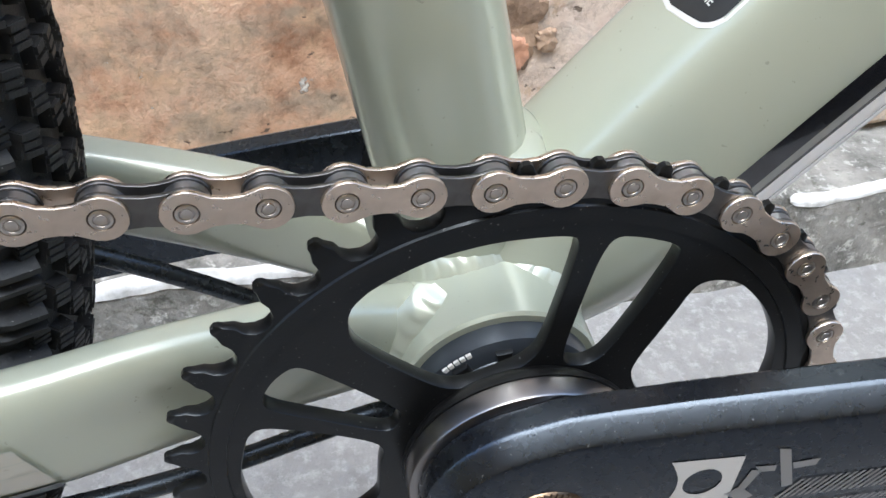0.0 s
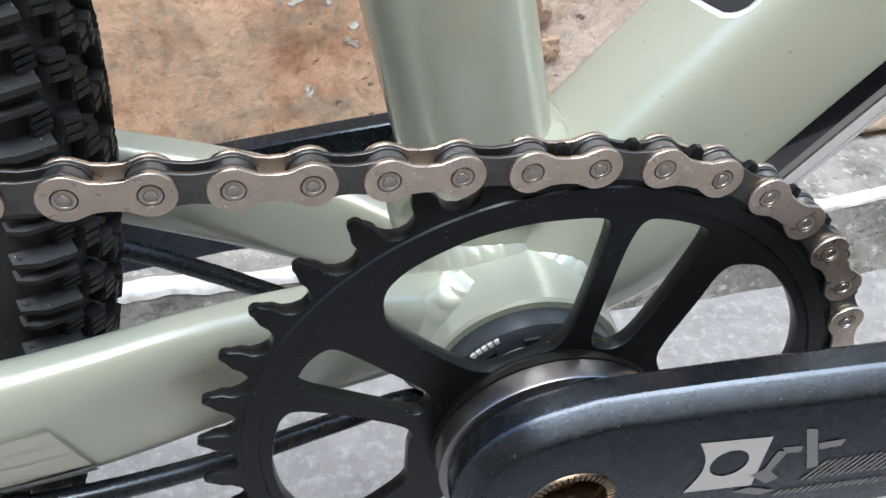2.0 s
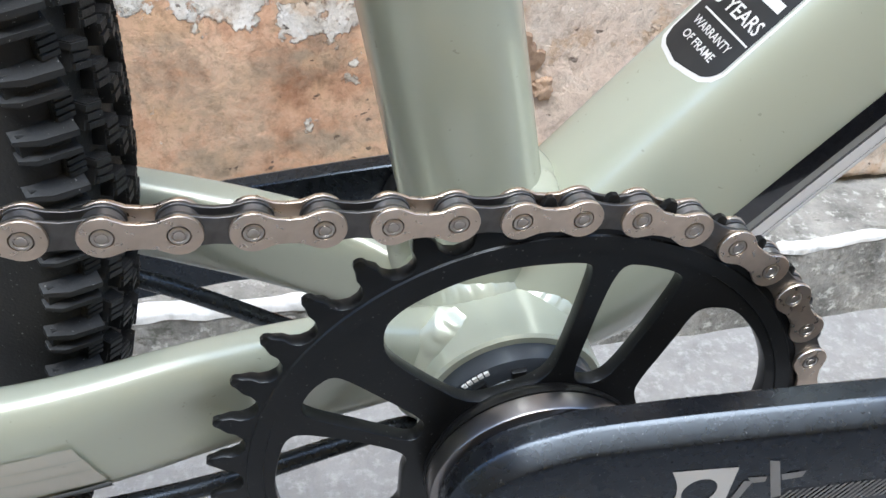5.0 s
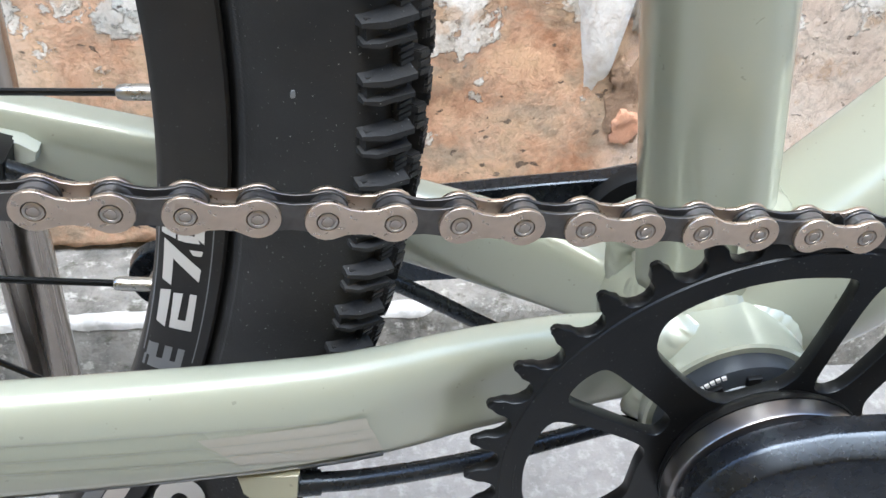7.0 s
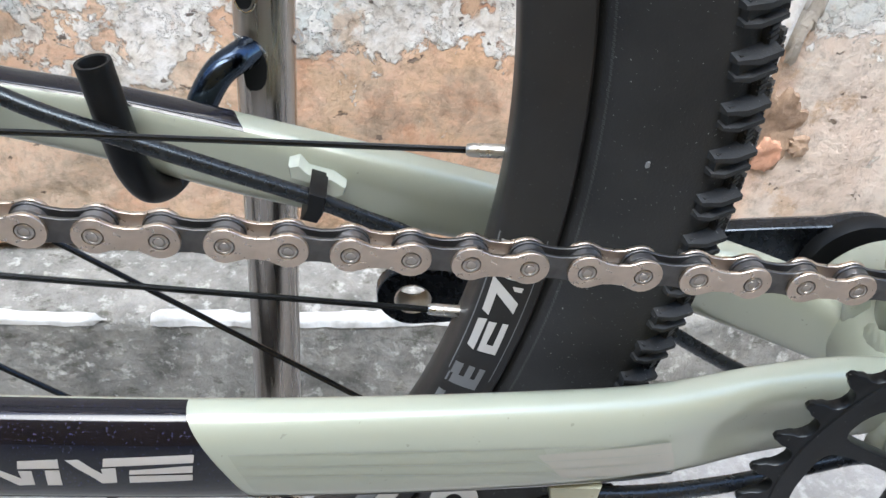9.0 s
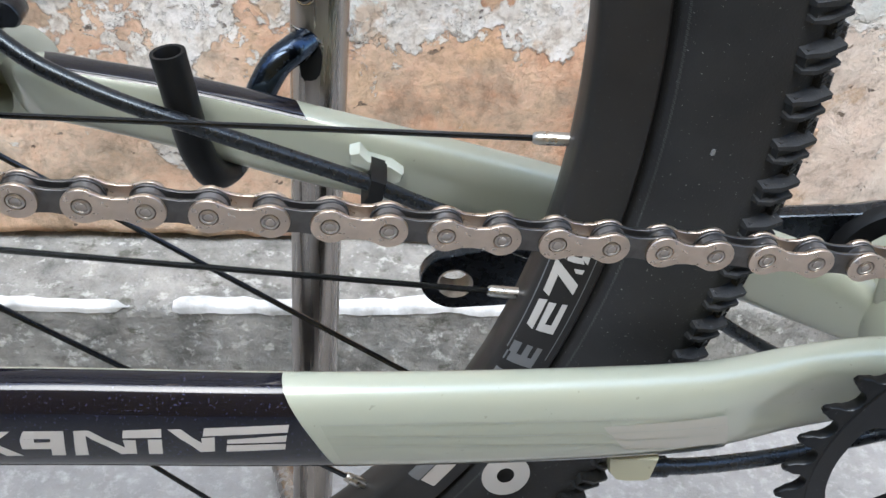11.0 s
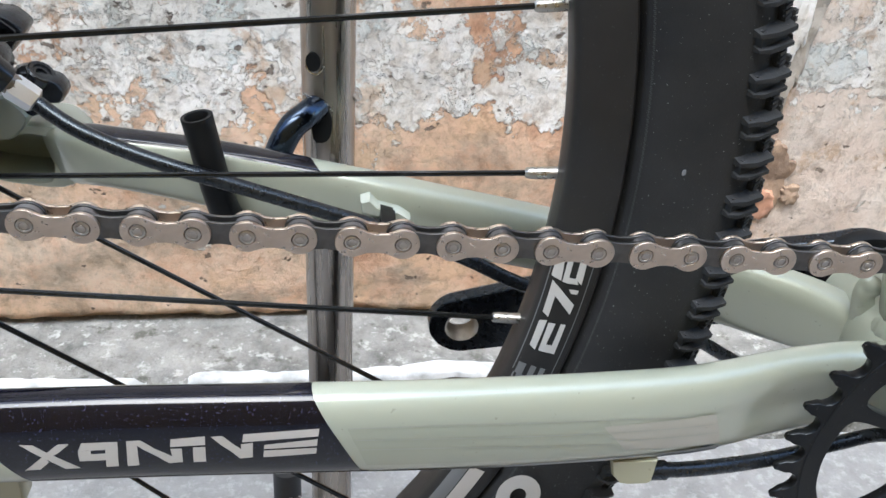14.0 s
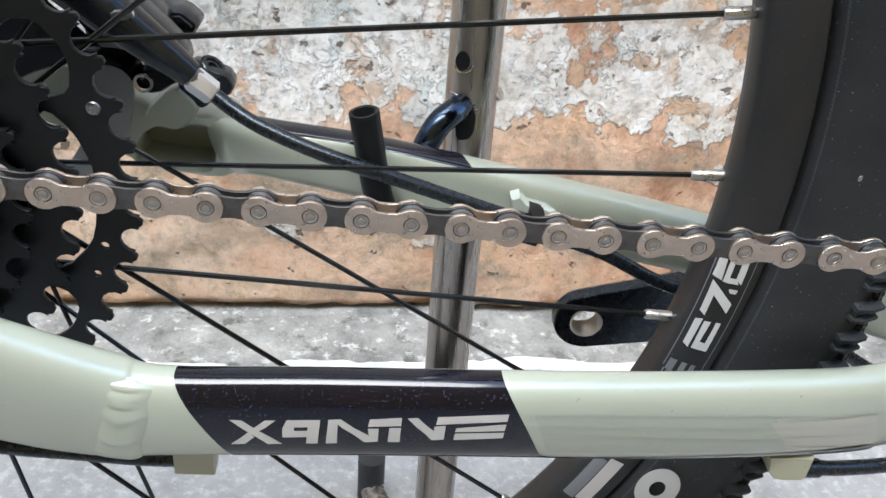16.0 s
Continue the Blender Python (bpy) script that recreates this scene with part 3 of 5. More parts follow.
# ---------------------------------------------------------------- bicycle
bike = thing("bicycle", 0, MID, -BBZ * 1000, "sage green mountain bike held up by a rear stand", "bicycle")

# frame
frame_part = part("frame", lathe([(19, 0), (24.3, 0), (25, 0.8), (25, 72.2), (24.3, 73), (19, 73)], (0, 16.5, 0), 72, closed=True), GREEN, bike, "sage green painted aluminium frame")
part("seat_tube", sweep(np.array([(-104, MID, 460, 18.3, 18.3), (-18.8, MID, 95, 18.3, 18.3), (-1, MID, 18, 18.8, 18.8)]), 48), GREEN, frame_part)

DA = radians(49.6)
DX, DN = Vector((math.cos(DA), math.sin(DA))), Vector((math.sin(DA), -math.cos(DA)))
half_profile = [(0, 1.0), (-0.25, 1.0), (-0.46, 0.98), (-0.60, 0.94), (-0.71, 0.87), (-0.79, 0.75), (-0.87, 0.53), (-0.95, 0.2), (-1, -0.07), (-0.985, -0.32), (-0.94, -0.54), (-0.82, -0.72), (-0.62, -0.86), (-0.35, -0.96), (0, -1.0)]
dt_profile = half_profile + [(-c, s) for c, s in half_profile[-2:0:-1]]


def dt_row(s, rb):
    q = DX * s + DN * (rb - 20.0)
    return (q.x, MID, q.y, 24.0, rb)


down = Tube([dt_row(s, rb) for s, rb in ((14, 21), (34, 26), (60, 28), (90, 28.2), (120, 28.4), (160, 28.6), (200, 28.8), (280, 29.2), (360, 29.6), (440, 30), (520, 30.4))], dt_profile, 6)
DT0 = 14.0  # where the tube's length begins along its axis
down_tube = part("down_tube", down.mesh(), GREEN, frame_part, shade=50)
# the pale strips paint in what the glossy black underside reflects
for q0, q1, mat, label in ((8.0, 8.87, STRIP_BLACK, "black gloss strip under the down tube"), (8.87, 9.25, GREY_FILM, "grey film strip"), (9.25, 9.42, STRIP_BLACK, ""), (9.42, 10.25, REFLECTION_FILM, "silver strip with a bright reflection painted into its colour"), (10.25, 10.38, DECAL_BLACK, ""), (10.38, 12.3, REFLECTION_FILM, "silver strip with a bright reflection painted into its colour")):
    part("decal", down.patch(lambda f, q: 60 - DT0 + f * 300, [q0 + (q1 - q0) * k / 6 for k in range(7)], 0.3, 40), mat, down_tube, label)

# the warranty sticker: w runs across the tube from its left edge, s up along it
def sticker_point(w, s, off):
    return down.at(s + 1.0 - DT0, 3.25 - (21.0 - w) * 0.262, off)


def shield(bm, inset_by, off):
    """Rounded shield: straight sides, blunt lower end."""
    i = inset_by
    left = [(i, 128), (i, 91 + i * 0.3), (1.0 + i, 88.0 + i * 0.6), (4 + i * 0.4, 86.0 + i), (9, 85.2 + i)]
    right = [(21 - i, 128), (21 - i, 92.5), (19.8 - i, 89.4 + i * 0.5), (16.5 - i * 0.4, 87.0 + i), (9, 85.2 + i)]
    rows = []
    for k in range(41):
        s = 128 - (128 - 85.2 - i) * k / 40
        wl = np.interp(-s, [-p[1] for p in left], [p[0] for p in left])
        wr = np.interp(-s, [-p[1] for p in right], [p[0] for p in right])
        rows.append([bm.verts.new(sticker_point(wl + (wr - wl) * j / 10, s, off)) for j in range(11)])
    for a, b in zip(rows, rows[1:]):
        for j in range(10):
            bm.faces.new((a[j], a[j + 1], b[j + 1], b[j]))
    return bm


sticker = part("sticker", shield(bmesh.new(), 0.0, 0.12), WHITE_PRINT, down_tube, "black warranty shield with white border")
part("sticker", shield(bmesh.new(), 1.3, 0.22), STICKER_BLACK, down_tube)


def sticker_words(body, w0, s0, width, height):
    bm = words(body, width, height, 0.0, 0.015)
    for v in bm.verts:
        v.co = sticker_point(w0 + v.co.x, s0 + v.co.y, 0.6)
    return part("lettering", bm, WHITE_PRINT, down_tube, recalc=False)


sticker_words("OF FRAME", 5.6, 91.8, 9.8, 2.2)
sticker_words("WARRANTY", 5.0, 95.7, 11.6, 2.2)
sticker_words("5 YEARS", 4.8, 102.6, 13.4, 3.8)
for w0, w1, s0, s1 in ((4.6, 19.2, 99.9, 100.4), (11.5, 18.0, 109.6, 112.2)):
    bm = bmesh.new()
    quad(bm, [(w0, s0, 0), (w1, s0, 0), (w1, s1, 0), (w0, s1, 0)], lambda a, b: sticker_point(a, b, 0.5), 16, 2)
    part("lettering", bm, WHITE_PRINT, down_tube, recalc=False)

# near chainstay with its decals
NEAR = [(-16, 36, 4, 9, 12), (-46, 25, 11, 8, 16), (-75, 15.5, 14.5, 7.5, 17), (-97, 9.5, 15.5, 7.5, 16.8), (-120, 4.6, 17, 7.5, 16.4), (-172, -3.6, 21.6, 7.4, 15.8), (-225, -11, 27.6, 7.4, 14.6), (-275, -11.8, 27.6, 7.4, 14.6), (-318, -12, 26.6, 7.6, 14.8), (-334, -12.5, 28.5, 8.6, 17), (-352, -15, 36, 9, 18.5), (-378, -19, 50, 8, 19.5), (-402, -22, 64, 7, 20), (-432, -25, 80, 6, 19)]
near_stay = Tube(NEAR, oval(48, 2.5), 20)
bm = near_stay.mesh()
for v in bm.verts:  # the pressed dent that clears the chainring
    if v.co.y < 40 and -125 < v.co.x < -30:
        along = math.exp(-(((v.co.x + 72) / 25) ** 2))
        axis = float(np.interp(v.co.x, [-120, -97, -75, -46], [17, 15.5, 14.5, 11]))
        v.co.y += 4.0 * along * math.exp(-(((v.co.z - axis + 2.0) / 14.0) ** 2))
stay = part("chainstay", bm, GREEN, frame_part, shade=60)
# profile indices: 12 is the top, 24 faces the passage, 36 the bottom
def q_of(s):
    """The profile index on the outer side at the height s from -1 to 1."""
    return 24 - 24 / math.pi * math.asin(math.copysign(abs(s) ** (2.5 / 2), s))


def stay_point(x, z, off):
    """The outer face of the near stay at x and a height z over its axis."""
    s = near_stay.along(x)
    rb = float(np.interp(s, near_stay.key, near_stay.rows[:, 4]))
    return near_stay.at(s, q_of(max(-0.99, min(0.99, z / rb))), off)


BLK = [10.0 + 0.55 * k for k in range(50)]


def high(q):
    """Height of a profile point of the near stay, 1 at the top and -1 at the bottom."""
    n = len(near_stay.profile)
    i = int(q) % n
    f = q - int(q)
    return float(near_stay.profile[i][1] * (1 - f) + near_stay.profile[(i + 1) % n][1] * f)


def decal_span(f, q):
    low = (1 - high(q)) / 2
    right = -225.5 + 17 * low + 9 * max(0.0, low - 0.86) / 0.14
    return near_stay.along(right * (1 - f) + (-314.5 + 16 * low) * f)


part("decal", near_stay.patch(decal_span, BLK, 0.12, 40), DECAL_BLACK, stay, "glossy black decal with silver maker's mark")
bm = bmesh.new()
quad(bm, [(-210, -14.4, 0), (-98, -16.0, 0), (-98.6, -10.6, 0), (-210, -12.4, 0)], lambda a, b: stay_point(a, b, 0.16), 40, 6)
part("decal", bm, DARK_FILM, stay, "dark film edge", recalc=False)
# lower film band in the shaded green, then the lighter beige patch
for corners, mat, off in (([(-209.5, -8.4, 0), (-131, -9.6, 0), (-140.5, 5.9, 0), (-216.5, 6.3, 0)], FILM_SHADED, 0.08), ([(-131.5, -7.6, 0), (-99.2, -9.4, 0), (-105.0, 4.6, 0), (-141.5, 3.4, 0)], FILM_GREY, 0.13)):
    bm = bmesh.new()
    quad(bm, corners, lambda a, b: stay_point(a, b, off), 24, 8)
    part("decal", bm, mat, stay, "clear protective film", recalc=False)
for run in ([(-216.5, 6.3), (-186, 6.9), (-144, 6.0), (-105, 4.6)], [(-214, 2.4), (-186, 2.1), (-141, 1.1), (-136, -2.8), (-102, -3.4)], [(-212, -1.6), (-186, -1.9), (-136, -4.3), (-132, -7.2), (-99.2, -9.4)], [(-139, 1.0), (-103.5, 0.8)]):
    bm = bmesh.new()
    for (x0, z0), (x1, z1) in zip(run, run[1:]):
        quad(bm, [(x0, z0 - 0.14, 0), (x1, z1 - 0.14, 0), (x1, z1 + 0.14, 0), (x0, z0 + 0.14, 0)], lambda a, b: stay_point(a, b, 0.2), 14, 1)
    part("film_edge", bm, FILM_LINE, stay, recalc=False)

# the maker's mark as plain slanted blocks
MARK = [
    [(-299.4, 3.9), (-296.0, 3.6), (-285.5, -5.5), (-289.5, -5.6)], [(-289.7, 3.6), (-286.9, 3.6), (-291.6, -0.5), (-293.3, 0.8)], [(-299.9, -5.6), (-295.9, -5.5), (-293.0, -2.6), (-294.5, -0.9)],
    [(-283.8, 3.7), (-274.8, 3.8), (-275.0, 1.4), (-285.1, 1.2)], [(-285.1, 1.2), (-281.9, 1.2), (-282.1, -0.5), (-285.3, -0.5)], [(-285.3, -0.5), (-278.3, -0.3), (-278.3, -2.7), (-285.3, -2.8)], [(-278.2, 1.4), (-275.0, 1.4), (-275.7, -5.3), (-278.9, -5.3)],
    [(-272.5, 3.9), (-269.8, 4.1), (-270.3, -5.1), (-273.4, -5.3)], [(-271.5, 3.9), (-268.9, 4.1), (-258.7, -4.3), (-262.5, -4.6)], [(-261.5, 1.1), (-258.5, 1.1), (-258.8, -4.3), (-261.2, -3.6)],
    [(-261.0, 4.2), (-252.2, 4.9), (-252.4, 2.1), (-261.5, 1.7)], [(-255.6, 1.4), (-252.4, 1.5), (-252.7, -4.3), (-256.0, -4.4)],
    [(-250.7, 4.7), (-247.8, 4.9), (-240.4, -3.0), (-243.7, -3.4)], [(-243.3, 2.1), (-240.2, 2.4), (-240.4, -3.0), (-243.2, -2.0)],
    [(-242.5, 5.3), (-223.5, 6.6), (-223.7, 4.1), (-242.9, 2.6)], [(-237.3, 1.7), (-223.8, 3.1), (-223.9, 0.9), (-237.5, 0.0)], [(-237.5, -0.8), (-223.9, -0.1), (-223.9, -2.3), (-237.7, -3.1)],
]
for first, last in ((0, 3), (3, 7), (7, 10), (10, 12), (12, 14), (14, 15), (15, 16), (16, 17)):
    bm = bmesh.new()
    for shape in MARK[first:last]:
        quad(bm, [(a, b, 0) for a, b in shape], lambda a, b: stay_point(a, b, 0.2), 5, 3)
    part("maker_mark", bm, SILVER_PRINT, stay, recalc=False)


def bead(pts, normals, half, high, count):
    """A weld of overlapping scales: a low broad ridge with arc-shaped ripples."""
    rows = fine([(*p, *n) for p, n in zip(pts, normals)], max(6, int(8 * count / (len(pts) - 1))))
    ps, ns = rows[:, :3], rows[:, 3:]
    ns = ns / np.linalg.norm(ns, axis=1)[:, None]
    tg = np.gradient(ps, axis=0)
    sd = np.cross(tg, ns)
    sd /= np.linalg.norm(sd, axis=1)[:, None]
    bm = bmesh.new()
    grid = []
    for i, u in enumerate(np.linspace(0, count, len(rows))):
        row = []
        fade = min(1.0, 1.5 * u, 1.5 * (count - u)) if count > 3 else 1.0
        for v in np.linspace(-1, 1, 11):
            w = u + 0.75 * v * v + 0.12 * math.sin(5.3 * u)
            ripple = (w % 1.0) ** 0.7 if w % 1.0 < 0.86 else (1 - w % 1.0) / 0.14 * 0.9
            h = -0.25 + high * (1 - v * v) ** 0.7 * (0.55 + 0.45 * ripple) * max(fade, 0.2)
            row.append(bm.verts.new(ps[i] + sd[i] * v * half * max(0.45, math.sqrt(max(fade, 0))) * (0.94 + 0.06 * math.sin(3.1 * u)) + ns[i] * h))
        grid.append(row)
    for a, b in zip(grid, grid[1:]):
        for j in range(10):
            bm.faces.new((a[j], a[j + 1], b[j + 1], b[j]))
    return bm


# weld of overlapping scales at the yoke
s0 = near_stay.along(-330)
wp = [near_stay.at(s0, q, 0.0) for q in np.linspace(15, 33, 12)]
wn_ = [near_stay.at(s0, q, 1.0) - near_stay.at(s0, q, 0.0) for q in np.linspace(15, 33, 12)]
part("weld", bead(wp, wn_, 7.5, 1.3, 6), GREEN, stay, shade=70, recalc=False)

# far chainstay
FAR = [(-14, 70, -4, 9, 13), (-40, 84, -1, 8, 16), (-78, 96, 5, 8, 15.5), (-133, 104, 16.4, 7.8, 13.6), (-180, 106, 25, 7.8, 14.2), (-225, 107.5, 33.5, 7.8, 14.2), (-268, 109, 42.5, 7.8, 12.6), (-300, 110, 47.3, 7.6, 11.2), (-311, 112, 47.6, 7.4, 11.4), (-318, 115.5, 45.5, 6, 11.4), (-326, 121, 43.5, 3, 10.5)]
far_stay = Tube(FAR, oval(40, 3.0), 8)
far_stay.side[:, 2] += np.interp(far_stay.p[:, 0], [-230, -120, -20], [0.0, 0.15, 0.15])
far_stay.up[:, 1] -= np.interp(far_stay.p[:, 0], [-230, -120, -20], [0.0, 0.15, 0.15])
fstay = part("chainstay", far_stay.mesh(), GREEN, frame_part, shade=60)
# profile indices: 10 is the top, 20 faces the wheel
part("decal", far_stay.patch(lambda f, q: far_stay.along(-232 + (q - 10) * 1.0 - f * 78), [7 + 0.5 * k for k in range(15)], 0.15, 30), DECAL_BLACK, fstay, "black gloss decal on top")
pocket = rounded([(-357.8, 36), (-354.3, 47.3), (-347.4, 51.3), (-333.2, 52.7), (-327.9, 51.6), (-326.3, 48.7), (-327.2, 36.2), (-329.2, 33), (-338.1, 33.1), (-349.1, 34.6)], 1)
part("yoke", plate(rounded([(-436, 70), (-380, 47), (-363, 38.2), (-347.1, 32.2), (-326.1, 29.4), (-318.5, 32.4), (-314.5, 40), (-315.5, 49), (-319.5, 53.7), (-323.1, 56.6), (-334, 56.8), (-350.8, 60), (-357.7, 64.3), (-380, 76), (-436, 98)], 1), [pocket], 117, 139, 1.5), GREEN, fstay)
part("yoke_web", plate([(-360, 33), (-324, 31), (-324, 54.5), (-360, 56)], [], 137, 141, 0.6), GREEN, fstay)
part("mount_tab", plate(rounded([(-352, 58.2), (-339.4, 71.5), (-330.3, 62.6), (-331.9, 58.4), (-338.4, 51.6), (-344.2, 52.6), (-350.2, 54.4)], 1), [], 112.6, 121, 1.6), GREEN, fstay, "post mount for the brake")
part("clip_base", plate([(-211.4, 39.3), (-207.9, 40.4), (-204.9, 37.1), (-197, 35.3), (-192.6, 32.3), (-193.3, 28.9), (-196.8, 27.4), (-204.9, 33.0), (-210.8, 34.8)], [], 93.5, 101.5, 1.0), CLIP_GREEN, fstay, "pale green cable clip")
part("strap", plate([(-203.9, 37.2), (-198.5, 35.6), (-199.4, 29.0), (-201.4, 25.0), (-206.8, 26.4), (-204.8, 30.4)], [], 82.4, 97.0, 0.7), PLASTIC, fstay, "black cable strap")

# welds round the bottom bracket
def collar(angle, half_long, half_wide, y0=MID):
    """Points and normals of the seam where a tube meets the shell, on the side facing the passage."""
    pts, normals = [], []
    a = radians(angle)
    u, v = Vector((math.cos(a), math.sin(a))), Vector((-math.sin(a), math.cos(a)))
    for i in range(13):
        t = radians(-10 + 200 * i / 12)
        lat = half_long * math.cos(t)
        y = y0 - half_wide * math.sin(t)
        up = math.sqrt(max(24.8**2 - lat * lat, 60)) + 1.2
        q = u * up + v * lat
        pts.append((q.x, y - 0.8 * math.sin(t), q.y))
        side = v * math.cos(t)
        shell = q.normalized()
        normals.append((side.x + shell.x, -math.sin(t), side.y + shell.y))
    return pts, normals


part("weld", bead(*collar(102.5, 18.8, 19.0), 4.6, 0.7, 18), GREEN, frame_part, shade=70, recalc=False)
gusset = [(-6, 34.5, 46), (2, 35.5, 46), (8, 41, 47), (11, 53, 48), (8, 65, 47)]
part("weld", bead(gusset, [(-0.1, -0.9, 0.3), (0.3, -0.8, 0.5), (0.45, -0.4, 0.75), (0.6, 0, 0.75), (0.4, 0.4, 0.75)], 8.5, 4.6, 3), GREEN, frame_part, shade=70, recalc=False)
part("weld", bead(*collar(42, 22, 23.5), 4.8, 0.7, 20), GREEN, frame_part, shade=70, recalc=False)
stay_seam = [(-13, 29, 23), (-19, 25, 19), (-23, 22.5, 11), (-24.5, 21.5, 2), (-24.5, 22, -6), (-22, 25, -12)]
part("weld", bead(stay_seam, [(-0.5, -0.7, 0.6), (-0.55, -0.8, 0.35), (-0.5, -0.9, 0.15), (-0.5, -0.9, 0.0), (-0.5, -0.9, -0.2), (-0.5, -0.7, -0.5)], 5.0, 1.1, 9), GREEN, frame_part, shade=70, recalc=False)
far_seam = [(-20, 64, 27), (-23, 64.5, 20), (-21.5, 63.5, 12), (-19.5, 62.5, 4), (-17.5, 62, -4)]
part("weld", bead(far_seam, [(-0.5, -0.7, 0.5), (-0.5, -0.8, 0.3), (-0.5, -0.85, 0.1), (-0.5, -0.85, 0.0), (-0.5, -0.85, -0.1)], 4.6, 1.6, 5), GREEN, frame_part, shade=70, recalc=False)

# bottom bracket cup with splines
cup = part("bottom_bracket_cup", lathe([(12, 9.5), (16.5, 9.5), (17, 10.5), (20.6, 10.5), (22.3, 11.5), (22.6, 13), (22.6, 16.4), (20, 16.8)], (0, 0, 0), 72), CUP_PLASTIC, bike, "black splined bottom bracket cup")
for k in range(12):
    a = 2 * math.pi * k / 12 + 0.12
    bm = bmesh.new()
    c, s = math.cos(a), math.sin(a)
    part("spline", plate([(x * c - z * s, x * s + z * c) for x, z in ((17.2, -1.6), (20.4, -1.9), (20.4, 1.9), (17.2, 1.6))], [], 9.2, 10.8, 0.3, bm), PLASTIC, cup)
for k in range(5):
    a = radians(118 + 4.2 * k)
    c, s = math.cos(a), math.sin(a)
    part("printed_bar", plate([(x * c - z * s, x * s + z * c) for x, z in ((20.9, -0.55), (22.0, -0.6), (22.0, 0.6), (20.9, 0.55))], [], 10.6, 11.3, 0.05), WHITE_PRINT, cup)

# chainring
RING_PHASE = -8.94
R36 = 12.7 / 2 / math.sin(math.pi / 36)
BIG = [(59.9, -38.4), (61.6, -31.5), (61.9, -20), (61.4, -9), (60.7, 3), (59.6, 6.6), (45.6, 6.6), (29.6, 5.2), (25.0, -2), (23.6, -17), (24.4, -34), (28.6, -41.2), (42.2, -43.8), (53.2, -43.8)]
NARROW = [(60.6, 12.8), (61.2, 18), (61.5, 25.2), (60.2, 28), (46.8, 30.4), (30.6, 34), (26.2, 30), (25.4, 19), (29.6, 14.8), (43.6, 12.6), (54.6, 11.9)]
BIG_FRONT = [(57.6, 39.6), (61.2, 45.5), (62, 57), (62.2, 68), (61.2, 80), (58, 100), (36, 104), (31, 80), (29.4, 59), (31.6, 50), (46, 41.2), (54.5, 37.8)]
BIG_REAR = [(60.4, -77), (58.2, -74.2), (47, -75), (33.2, -80), (30.4, -86), (31.6, -95), (33, -107), (36, -118), (60, -122), (62.2, -105), (62, -92), (61, -82.8)]
NARROW_REAR = [(60.4, -65.4), (60.4, -60.4), (59, -55.8), (56.4, -54.6), (45, -56), (31, -59.8), (29.6, -67), (30.6, -74), (43, -70.4), (58.2, -68.6)]
holes = [rounded(polar(p), 2) for p in (BIG, NARROW, BIG_FRONT, BIG_REAR, NARROW_REAR)] + [rounded(polar(BIG, 185), 2), rounded(polar(NARROW, 190), 2)]
ring_bm = plate(toothed(36, RING_PHASE, 0.0, 0.0, 4.0, 4.4, 1.5), holes, 1.3, 4.9, 0.35)
for v in ring_bm.verts:  # the teeth thin out towards their tips
    v.co.y = 3.1 + (v.co.y - 3.1) * float(np.interp(math.hypot(v.co.x, v.co.z), [69.5, 73, 77], [1.0, 0.72, 0.42]))
ring = part("chainring", ring_bm, RING_BLACK, bike, "black alloy narrow-wide chainring")
part("step", lathe([(64.2, 1.35), (64.4, 0.85), (67.9, 0.85), (68.2, 1.35)], (0, 0, 0), 144), RING_BLACK, ring)
part("spider_boss", lathe([(24.6, 1.4), (25.2, 0.6), (26.9, -1.6), (26.9, -3.1), (20, -3.3)], (0, 0, 0), 96), RING_BLACK, ring)
part("lock_ring", lathe([(20, -3.0), (26.2, -3.0), (26.5, -3.3), (26.5, -7.6), (26.3, -8.1), (25.2, -8.5), (20, -8.5)], (0, 0, 0), 120), LOCK_STEEL, bike, "turned steel lock ring behind the crank")


# cranks
def flare(d):
    return 0.165 * max(0, min(d, 80) - 10) + 0.05 * max(0, d - 80)


STATIONS = (10, 22, 34, 46, 58, 69, 80, 95, 110, 125, 140, 155)


def crank_outline(ins, n=26, widths=(25.0, 24.3, 22.6, 18.0, 15.5)):
    """Half-widths along the arm, then round both ends."""
    r0, r1, length = widths[0] - ins, widths[-1] - ins, 170.0
    pts = [(r0 * math.cos(a), r0 * math.sin(a)) for a in (math.pi / 2 + math.pi * i / n for i in range(n + 1))]
    low = [(d, -(np.interp(d, [0, 37, 70, 130, 170], widths) - ins)) for d in STATIONS]
    tip = [(length + r1 * math.cos(a), r1 * math.sin(a)) for a in (-math.pi / 2 + math.pi * i / n for i in range(n + 1))]
    return pts + low + tip + [(d, -z) for d, z in low[::-1]]


FACE = -20.0  # the crank's front face over its boss


